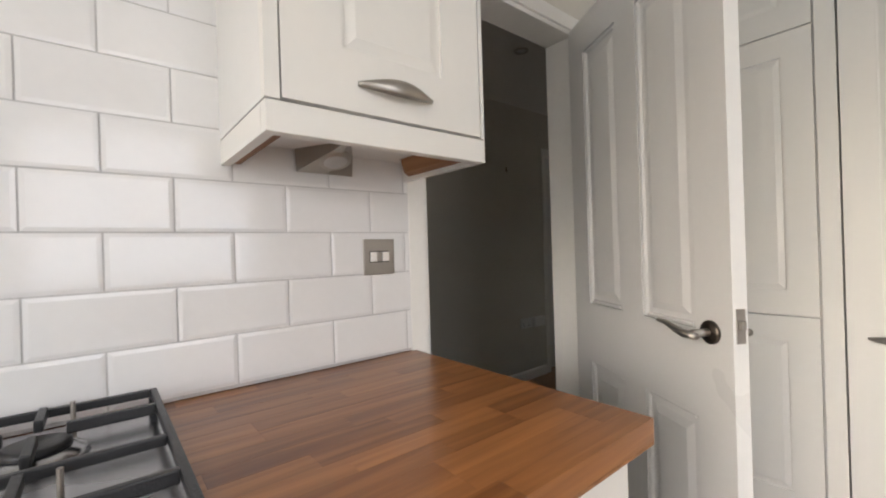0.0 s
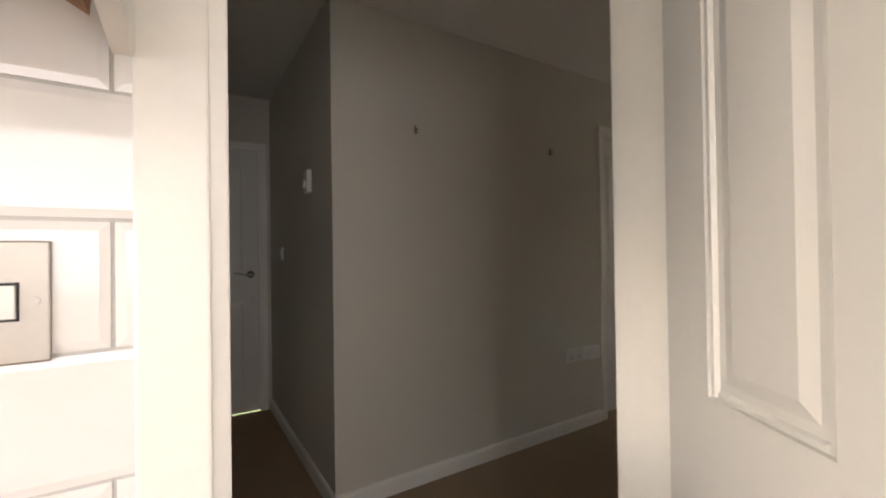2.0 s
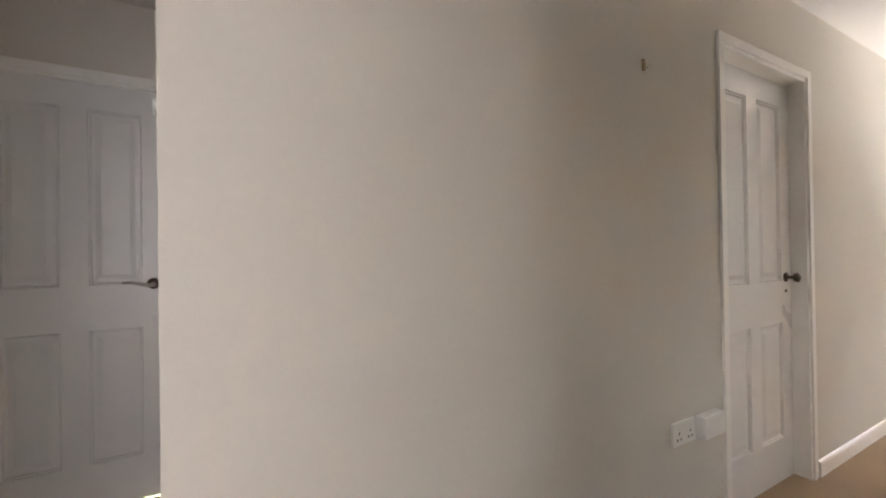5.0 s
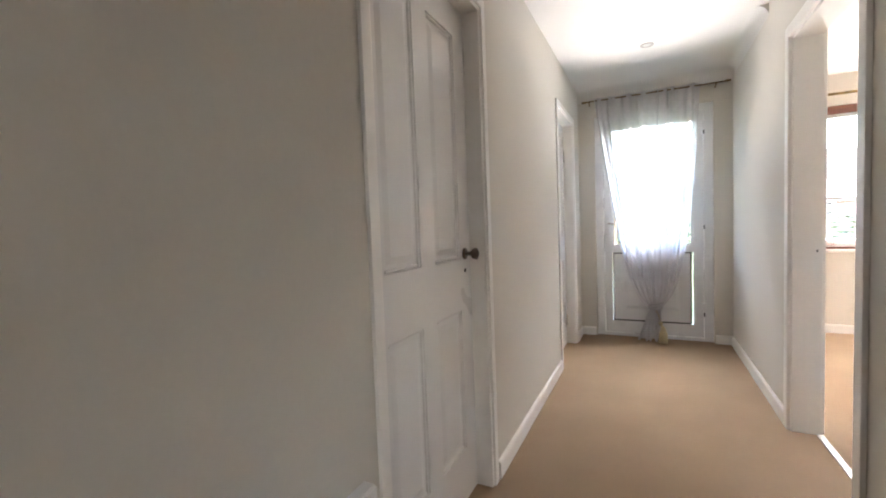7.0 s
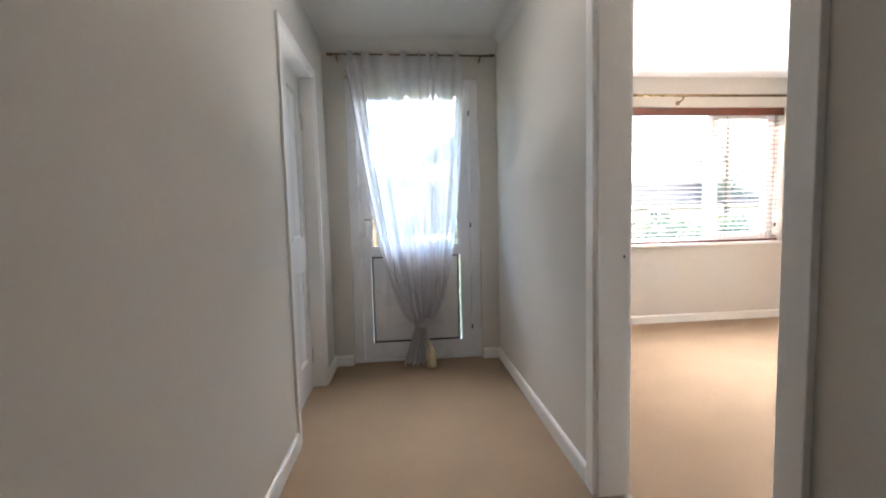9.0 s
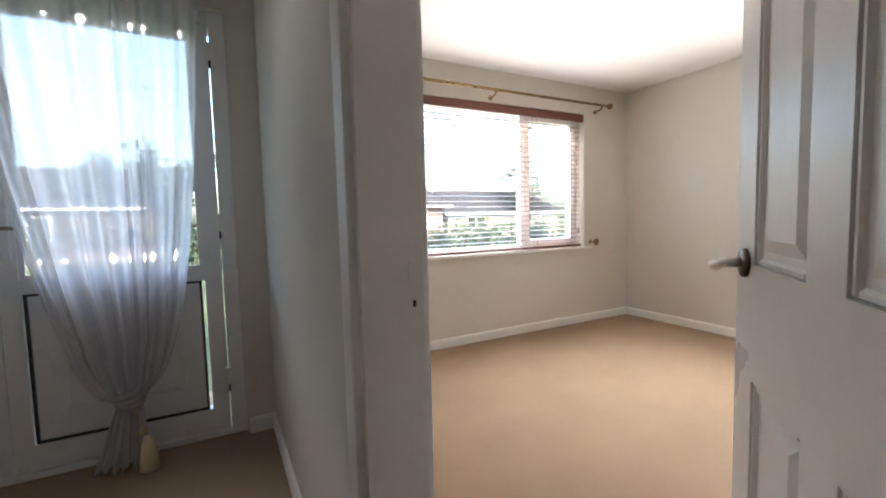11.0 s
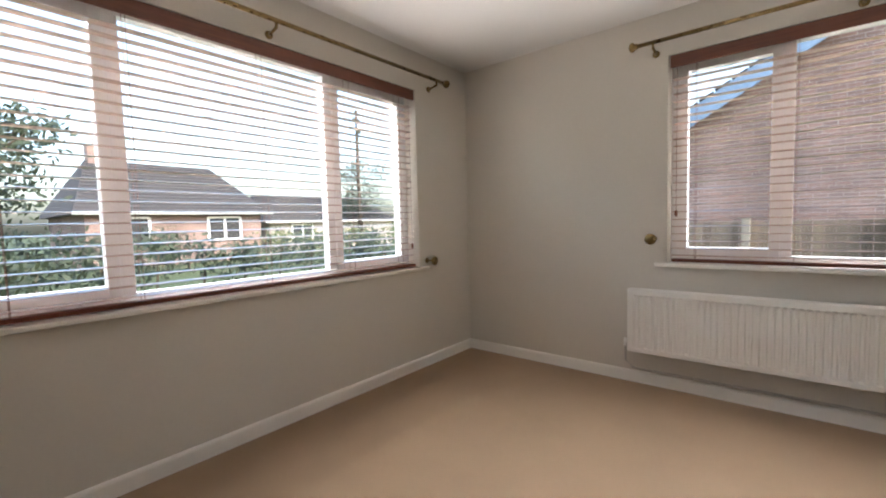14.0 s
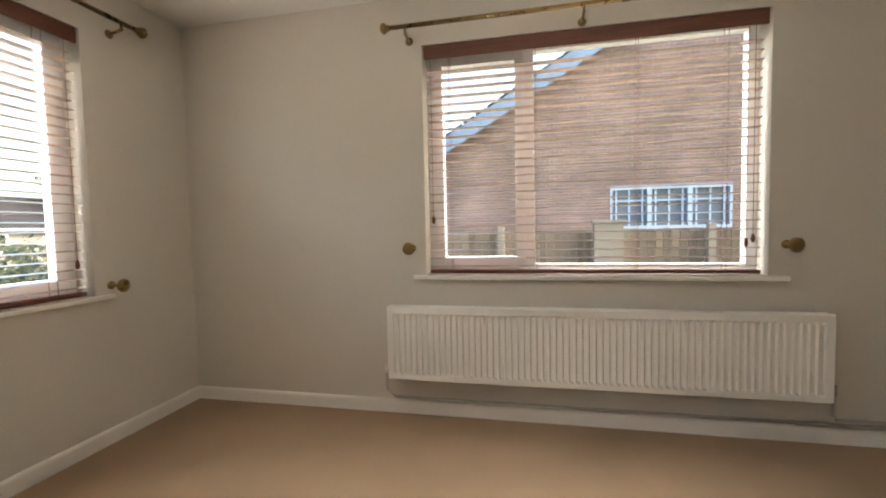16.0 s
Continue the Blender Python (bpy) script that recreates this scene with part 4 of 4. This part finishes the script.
def hob():
    h = thing("gas_hob", "steel gas hob with black cast iron pan supports", "hob")
    x0, x1, y0, y1 = 0.04, 0.55, -1.15, -0.57
    part("tray", boxed(x0, x1, y0, y1, 0.9105, 0.919, bevel=0.003), HOBSTEEL, h)
    for yc in (-0.72, -1.0):
        for xc in (0.17, 0.42):
            b = part("burner", tube(bmesh.new(), [(xc, yc, 0.919), (xc, yc, 0.928), (xc, yc, 0.934)], [0.055, 0.05, 0.036], 28), HOBSTEEL, h, "", True)
            part("burner_cap", tube(bmesh.new(), [(xc, yc, 0.934), (xc, yc, 0.941), (xc, yc, 0.943)], [0.037, 0.036, 0.03], 28), IRON, b, "", True)
            part("igniter", tube(bmesh.new(), [(xc - 0.05, yc + 0.035, 0.919), (xc - 0.05, yc + 0.035, 0.975)], 0.003, 8), STEEL, h)
        bm = bmesh.new()
        a, b = yc - 0.135, yc + 0.135
        for y in (a, b):
            box(bm, x0 + 0.02, x1 - 0.02, y - 0.005, y + 0.005, 0.944, 0.957, bevel=0.002)
        for x in (x0 + 0.02, x1 - 0.03, (x0 + x1) / 2):
            box(bm, x, x + 0.010, a + 0.0052, b - 0.0052, 0.944, 0.957, bevel=0.002)
        for xc in (0.17, 0.42):
            for s in (-1, 1):
                box(bm, xc - 0.005, xc + 0.005, yc + min(s * 0.03, s * 0.129), yc + max(s * 0.03, s * 0.129), 0.946, 0.962, bevel=0.002)
                box(bm, xc + min(s * 0.03, s * 0.10), xc + max(s * 0.03, s * 0.10), yc - 0.005, yc + 0.005, 0.946, 0.962, bevel=0.002)
        for x in (x0 + 0.02, x1 - 0.03):
            for y in (a - 0.005, b - 0.007):
                box(bm, x, x + 0.012, y, y + 0.012, 0.919, 0.9438)
        part("pan_support", bm, IRON, h, "black cast iron pan support")


hob()


def base_cabinet(y0, y1):
    c = thing("base_cabinet", "cream kitchen base cabinet under the worktop", "cabinet", "base cabinets")
    part("carcass", boxed(0.001, 0.578, y0, y1, 0.12, 0.868), CARCASS, c)
    part("plinth", boxed(0.05, 0.52, y0, y1, 0.004, 0.1198), CREAM, c)
    d = panel_door(c, 'y', 0.579, 1, y0 + 0.002, y1 - 0.002, 0.125, 0.865)
    bowed_handle(d, (0.5975, y0 + 0.2, 0.80), (0.5975, y0 + 0.36, 0.80), (0.026, 0, 0))


for a in (-0.6, -1.2, -1.8):
    base_cabinet(a, a + 0.588)


def tall_cabinet(x0, x1, seams, handle_x):
    c = thing("tall_cabinet", "tall cream kitchen cabinet unit with stacked doors", "cabinet", "tall kitchen cabinets")
    part("carcass", boxed(x0, x1, 1.375, 1.945, 0.12, 2.3), CARCASS, c)
    part("plinth", boxed(x0, x1, 1.42, 1.945, 0.004, 0.1198), CREAM, c)
    for a, b in zip(seams, seams[1:]):
        d = panel_door(c, 'x', 1.3745, -1, x0 + 0.003, x1 - 0.003, a + 0.003, b - 0.003, 0.09)
        z = 0.83 if a < 0.5 else a + 0.1
        if handle_x and b - a > 0.4:
            bowed_handle(d, (handle_x, 1.356, z), (handle_x + 0.155, 1.356, z), (0, -0.026, 0))


tall_cabinet(0.02, 0.622, (0.125, 0.885, 1.955, 2.3), 0)
tall_cabinet(0.686, 1.286, (0.125, 2.3), 0.74)
solid("tall_filler", boxed(0.626, 0.682, 1.357, 1.945, 0.004, 2.3), CREAM, "cream filler post between the tall cabinets", "panel", kind="")


# ---- outside ----
solid("ground", boxed(-300, 300, -300, 300, -0.6, -0.35), GRASS, "lawn and open ground round the houses", "ground")


def brick_house():
    h = thing("brick_house", "red brick house with a gable and pale blue bargeboard", "house")
    x = 12.0
    yr, zr, ye, ze, yb = 0.2, 7.05, 8.2, 2.35, -7.8
    bm = bmesh.new()
    wy, wz = (0.1, 2.75), (0.95, 2.0)
    # gable end with an opening for the window, then the sides
    def strip(y0, y1, z0, z1):
        box(bm, x, x + 0.25, y0, y1, z0, z1)
    strip(yb, ye, -0.35, wz[0])
    strip(yb, wy[0], wz[0], wz[1])
    strip(wy[1], ye, wz[0], wz[1])
    strip(yb, ye, wz[1], ze)
    v = [bm.verts.new(q) for q in ((x, yb, ze), (x, ye, ze), (x, yr, zr), (x + 0.25, yb, ze), (x + 0.25, ye, ze), (x + 0.25, yr, zr))]
    for q in ((0, 1, 2), (5, 4, 3), (0, 3, 4, 1), (1, 4, 5, 2), (2, 5, 3, 0)):
        bm.faces.new([v[k] for k in q])
    box(bm, x + 0.25, x + 10, ye - 0.25, ye, -0.35, ze)
    box(bm, x + 0.25, x + 10, yb, yb + 0.25, -0.35, ze)
    part("wall", bm, BRICK, h)
    for s, yy in ((1, ye + 0.5), (-1, yb - 0.5)):
        bm = bmesh.new()
        zz = ze - 0.5 * (zr - ze) / (ye - yr)
        a = [(x - 0.25, yr, zr + 0.06), (x - 0.25, yy, zz + 0.06), (x + 10.3, yy, zz + 0.06), (x + 10.3, yr, zr + 0.06)]
        lo = [bm.verts.new(q) for q in a]
        up = [bm.verts.new((q[0], q[1], q[2] + 0.12)) for q in a]
        bm.faces.new(lo)
        bm.faces.new(up[::-1])
        for k in range(4):
            bm.faces.new((lo[k], lo[(k + 1) % 4], up[(k + 1) % 4], up[k]))
        rf = part("roof", bm, ROOFT, h, "brown tiled roof slope")
        bm = bmesh.new()
        q = [(yr, zr - 0.24), (yy, zz - 0.24), (yy, zz + 0.17), (yr, zr + 0.17)]
        fr = [bm.verts.new((x - 0.30, *p)) for p in q]
        bk = [bm.verts.new((x - 0.26, *p)) for p in q]
        bm.faces.new(fr)
        bm.faces.new(bk[::-1])
        for k in range(4):
            bm.faces.new((fr[k], fr[(k + 1) % 4], bk[(k + 1) % 4], bk[k]))
        part("bargeboard", bm, BARGE, h, "pale blue painted bargeboard")
        # verge tiles as small steps on the slope's edge
        me = mesh_of("verge_tile", boxed(-0.06, 0.2, -0.16, 0.16, 0, 0.035), ROOFT)
        n = int(abs(yy - yr) / 0.3)
        for k in range(n):
            t = new("verge_tile", me)
            t.parent = rf
            f = (k + 0.5) / n
            t.location = (x - 0.27, yr + (yy - yr) * f, zr + (zz - zr) * f + 0.18)
            t.rotation_euler = (math.atan2(zz - zr, abs(yy - yr)) * s + (0.05 * s), 0, 0)
    w = part("window", boxed(x + 0.12, x + 0.13, wy[0], wy[1], wz[0], wz[1]), FARPANE, h, "pale blue multi-pane window")
    bm = bmesh.new()
    for k in range(4):
        c = wy[0] + (wy[1] - wy[0]) * k / 3
        box(bm, x - 0.01, x + 0.1, max(wy[0], c - 0.05), min(wy[1], c + 0.05), wz[0], wz[1])
    for z in (wz[0], wz[1] - 0.09):
        box(bm, x - 0.012, x + 0.098, wy[0], wy[1], z, z + 0.09)
    part("window_frame", bm, PALEBLUE, w)
    bm = bmesh.new()
    for k in range(9):
        c = wy[0] + (wy[1] - wy[0]) * (k + 0.5) / 9
        box(bm, x + 0.03, x + 0.07, c - 0.018, c + 0.018, wz[0] + 0.09, wz[1] - 0.09)
    for f in (0.36, 0.66):
        z = wz[0] + (wz[1] - wz[0]) * f
        box(bm, x + 0.028, x + 0.072, wy[0] + 0.05, wy[1] - 0.05, z - 0.018, z + 0.018)
    part("glazing_bar", bm, PALEBLUE, w)


brick_house()


def fence():
    f = thing("garden_fence", "weathered close-boarded garden fence with concrete posts", "fence")
    me = mesh_of("board", boxed(-0.012, 0.012, -0.058, 0.058, 0, 1.35), FENCEW)
    post = mesh_of("post", boxed(-0.06, 0.06, -0.06, 0.06, 0, 1.42, bevel=0.01), CONC)
    y = -3.0
    k = 0
    while y < 9.5:
        b = new("board", me)
        b.parent = f
        b.location = (9.3 + 0.012 * (k % 2), y, -0.35 + random.uniform(-0.01, 0.01))
        y += 0.135
        k += 1
    for y in (-2.0, -0.2, 1.6, 3.4, 5.2, 7.0, 8.8):
        p = new("post", post)
        p.parent = f
        p.location = (9.2, y, -0.35)
    for z in (0.0, 0.75):
        part("rail", boxed(9.32, 9.38, -3.0, 9.5, z, z + 0.08), FENCEW, f)
    g = thing("gate_pier", "pale concrete pier beside the fence", "pier")
    part("shaft", boxed(9.0, 9.15, 3.05, 3.55, -0.35, 1.12, bevel=0.01), CONC, g)
    part("cap", boxed(8.97, 9.18, 3.02, 3.58, 1.12, 1.17, bevel=0.01), CONC, g)


fence()


def hip_house(name, label, x0, x1, y0, y1, ze, zr, wallmat, windows, chimney=None, gable=False):
    h = thing(name, label, "house", "houses across the gardens")
    part("wall", boxed(x0 + 0.4, x1 - 0.4, y0 + 0.4, y1, -0.35, ze), wallmat, h)
    bm = bmesh.new()
    ym = (y0 + y1) / 2
    hip = 0 if gable else (y1 - y0) / 2 * 0.3
    v = [bm.verts.new(q) for q in ((x0, y0, ze - 0.15), (x1, y0, ze - 0.15), (x1, y1, ze - 0.15), (x0, y1, ze - 0.15), (x0 + hip, ym, zr), (x1 - hip, ym, zr))]
    for q in ((0, 1, 5, 4), (2, 3, 4, 5), (1, 2, 5), (3, 0, 4), (3, 2, 1, 0)):
        bm.faces.new([v[k] for k in q])
    rf = part("roof", bm, ROOFT, h, "brown tiled roof")
    part("gutter", tube(bmesh.new(), [(x0, y0 - 0.04, ze - 0.12), (x1, y0 - 0.04, ze - 0.12)], 0.06, 8), UPVC, h)
    # courses of tiles stepping up the slope that faces the garden
    bm = bmesh.new()
    n = 16
    for k in range(n):
        f = (k + 0.5) / n
        z, y, a, b = ze - 0.15 + f * (zr - ze + 0.15), y0 + f * (ym - y0), x0 + hip * f + 0.05, x1 - hip * f - 0.05
        box(bm, a, b, y - 0.03, y + 0.1, z - 0.02, z + 0.05)
    tagged(part("tile_course", bm, ROOFT, rf), kind="stuff")
    for a, b, p, q in windows:
        w = part("window", boxed(a, b, y0 + 0.37, y0 + 0.39, p, q), DARK, h, "white framed window")
        bm = bmesh.new()
        for u in (a, (a + b) / 2, b):
            box(bm, u - 0.05, u + 0.05, y0 + 0.33, y0 + 0.368, p, q)
        for z in (p, q):
            box(bm, a, b, y0 + 0.328, y0 + 0.366, z - 0.05, z + 0.05)
        part("frame", bm, UPVC, w)
    if chimney:
        cx, cz = chimney
        part("chimney", boxed(cx - 0.35, cx + 0.35, ym - 0.3, ym + 0.3, zr - 0.5, cz), BRICK, h)
        part("chimney_pot", tube(bmesh.new(), [(cx, ym, cz), (cx, ym, cz + 0.35)], [0.13, 0.11], 12), BRICK, h)
    return h


hip_house("bungalow", "brick bungalow with a hipped tiled roof and chimney", 3.6, 11.0, 24.0, 32.0, 1.9, 4.2, BRICK, ((4.6, 6.0, 0.6, 1.6), (8.2, 9.6, 0.6, 1.6)), (5.2, 4.85))
hip_house("bungalow", "pale rendered bungalow with a low tiled roof", 12.2, 22.5, 27.0, 34.0, 1.5, 3.1, RENDER, ((14.0, 15.4, 0.4, 1.2),))
hip_house("bungalow", "brick bungalow with a tiled roof beyond the front garden", -14.0, -2.5, 26.0, 34.0, 2.0, 4.0, BRICK, ((-8.0, -6.5, 0.6, 1.6),))


def foliage(bm, rng, centre, radius, count, size, squash=0.8):
    cx, cy, cz = centre
    for _ in range(count):
        d = Vector((rng.gauss(0, 1), rng.gauss(0, 1), rng.gauss(0, 1))).normalized()
        r = radius * rng.uniform(0.35, 1.05) * (0.8 + 0.35 * noise.noise(d * 2.2 + Vector(centre)))
        p = Vector((cx + d.x * r, cy + d.y * r, cz + d.z * r * squash))
        a = Vector((rng.gauss(0, 1), rng.gauss(0, 1), rng.gauss(0, 1))).normalized()
        b = a.orthogonal().normalized()
        s = size * rng.uniform(0.6, 1.4)
        vs = [bm.verts.new(q) for q in (p - a * s, p + b * s * 0.45, p + a * s, p - b * s * 0.45)]
        bm.faces.new(vs)


def tree(name, label, x, y, h, spread, seed, mat, conifer=False, leaves=2600):
    rng = random.Random(seed)
    t = thing(name, label, "tree", "garden trees")
    trunk = tube(bmesh.new(), [(x, y, -0.4), (x + 0.05, y, h * 0.3), (x - 0.05, y + 0.05, h * 0.6), (x, y, h * 0.9)], [0.03 * h, 0.022 * h, 0.014 * h, 0.004 * h], 10)
    for k in range(8):
        a = rng.uniform(0, 6.28)
        z = h * rng.uniform(0.3, 0.75)
        r = spread * rng.uniform(0.5, 0.9)
        tube(trunk, [(x, y, z), (x + r * 0.5 * math.cos(a), y + r * 0.5 * math.sin(a), z + 0.12 * h), (x + r * math.cos(a), y + r * math.sin(a), z + 0.2 * h)], [0.009 * h, 0.006 * h, 0.002 * h], 7)
    part("trunk", trunk, BARK, t)
    bm = bmesh.new()
    n = 16
    for k in range(n):
        f = (k + 0.5) / n
        if conifer:
            z = h * (0.15 + 0.85 * f)
            r = spread * (1 - f) ** 0.8 * 0.75
            a, o = rng.uniform(0, 6.28), spread * (1 - f) * 0.35
        else:
            a, o = rng.uniform(0, 6.28), spread * math.sqrt(rng.random()) * 0.75
            z = h * (0.35 + 0.5 * rng.random()) + (spread - o) * 0.15
            r = spread * rng.uniform(0.3, 0.5)
        foliage(bm, rng, (x + o * math.cos(a), y + o * math.sin(a), z), max(0.25, r), leaves // n, 0.028 * h ** 0.5 + 0.03)
    part("crown", bm, mat, t)


tree("garden_tree", "dense dark green tree beside the neighbouring roof", 1.0, 17.0, 4.2, 1.9, 3, LEAF)
tree("conifer", "small dark clipped conifer behind the bungalow roof", 7.6, 36.0, 6.3, 1.5, 5, LEAF, True, 2400)
tree("broad_tree", "broad leafy tree rising behind the low roofs", 19.3, 27.5, 5.6, 2.6, 8, LEAF, False, 3400)
tree("street_tree", "leafy tree beyond the front garden", -2.0, 18.0, 3.4, 1.7, 11, LEAF)
tree("bare_tree", "thin half-bare tree behind the roofs", 15.0, 37.0, 4.6, 1.6, 13, LEAFY, False, 260)


def hedge(label, x0, x1, y, h, seed, mat):
    rng = random.Random(seed)
    g = thing("garden_hedge", label, "hedge", "garden hedges")
    g["kind"] = "stuff"
    bm = bmesh.new()
    x = x0
    while x < x1:
        r = rng.uniform(0.45, 0.8) * h * 0.55
        foliage(bm, rng, (x, y + rng.uniform(-0.4, 0.4), -0.35 + h * rng.uniform(0.4, 0.62)), r, 170, 0.07, 1.0)
        x += rng.uniform(0.3, 0.5)
    part("foliage", bm, mat, g)
    tw = bmesh.new()
    x = x0
    while x < x1:
        tube(tw, [(x, y, -0.4), (x + 0.1, y, h * 0.4)], [0.03, 0.012], 6)
        x += 0.8
    part("stems", tw, BARK, g)


hedge("loose green garden hedge with mixed shrubs", -1.0, 9.0, 13.5, 1.7, 21, LEAF)
hedge("yellow-green shrubs along the garden edge", 8.0, 16.0, 19.0, 1.9, 22, LEAFY)
hedge("dark green shrubs in front of the bungalow", -6.0, 6.0, 20.5, 2.0, 23, LEAF)

pl = thing("utility_pole", "dark timber utility pole with a cross arm", "pole")
part("shaft", tube(bmesh.new(), [(17.2, 25.0, -0.4), (17.2, 25.0, 8.0)], [0.13, 0.09], 12), TIMBER, pl, "", True)
part("cross_arm", boxed(16.95, 17.45, 24.95, 25.05, 7.4, 7.5), TIMBER, pl)
part("transformer", tube(bmesh.new(), [(17.2, 24.85, 6.6), (17.2, 24.85, 7.2)], 0.16, 14), STEEL, pl, "", True)
ca = thing("overhead_cable", "thin black overhead cable from the pole", "cable")
part("wire", tube(bmesh.new(), [(17.2 - 24 * f, 25.0 - 2 * f, 7.6 - 1.6 * math.sin(math.pi * f) - 0.5 * f) for f in (k / 20 for k in range(21))], 0.012, 6), DARK, ca)


# ---- pieces: wall tiles and worktop staves ----
def tiles():
    back = solid("tiled_splashback", boxed(0.0002, 0.0082, -1.75, 0.012, 0.912, 2.0), GROUT, "white bevelled brick-pattern wall tiles with pale grout", "wall tiles")
    pitch_z, pitch_y, w, hgt = 0.1025, 0.2065, 0.2035, 0.0995
    cache = {}

    def tile(y0, y1, z0, z1):
        key = (round(y1 - y0, 4), round(z1 - z0, 4))
        if key not in cache:
            a, b = key[0] / 2, key[1] / 2
            e = min(0.007, a * 0.4, b * 0.4)
            bm = bmesh.new()
            rings = [[bm.verts.new((x, s * (a - i), t * (b - i))) for s, t in ((-1, -1), (1, -1), (1, 1), (-1, 1))] for x, i in ((0.0, 0), (0.0052, 0), (0.0064, e))]
            for u, v in zip(rings, rings[1:]):
                for k in range(4):
                    bm.faces.new((u[k], u[(k + 1) % 4], v[(k + 1) % 4], v[k]))
            bm.faces.new(rings[2])
            cache[key] = mesh_of("tile", bm, TILE)
        t = new("tile", cache[key])
        t.parent = back
        t.location = (0.0045, (y0 + y1) / 2, (z0 + z1) / 2)
        t.rotation_euler = (0, radians(random.uniform(-0.25, 0.25)), radians(random.uniform(-0.25, 0.25)))
    r = 0
    z = 0.9185
    for r in range(10):
        start = -0.129 if r % 2 == 1 else -0.234
        y = start + 2 * pitch_y
        while y > -1.75:
            y0, y1 = y - pitch_y + 0.003, y
            y1c, y0c = min(y1, 0.011), max(y0, -1.75)
            if y1c - y0c > 0.015:
                tile(y0c, y1c, z, z + hgt)
            y -= pitch_y
        z += pitch_z


tiles()


def worktop():
    wt = thing("worktop", "oiled hardwood stave worktop with a worn sheen", "worktop")
    part("underside", boxed(0.004, 0.634, -1.8, -0.001, 0.869, 0.874), RAWWOOD, wt)
    cache = {}
    rng = random.Random(4)
    wd = 0.63 / 15
    for k in range(15):
        y = -0.0005
        first = True
        while y > -1.8:
            ln = rng.choice((0.14, 0.2, 0.26, 0.32, 0.4)) if not first else rng.choice((0.07, 0.15, 0.24, 0.3))
            first = False
            y0 = max(-1.8, y - ln)
            key = round(y - y0, 4)
            if key not in cache:
                cache[key] = mesh_of("stave", boxed(0, wd, -key / 2, key / 2, 0.8745, 0.91, bevel=0.0004), STAVE)
            s = new("stave", cache[key])
            s.parent = wt
            s.location = (0.004 + k * wd, (y + y0) / 2, 0)
            y = y0


worktop()
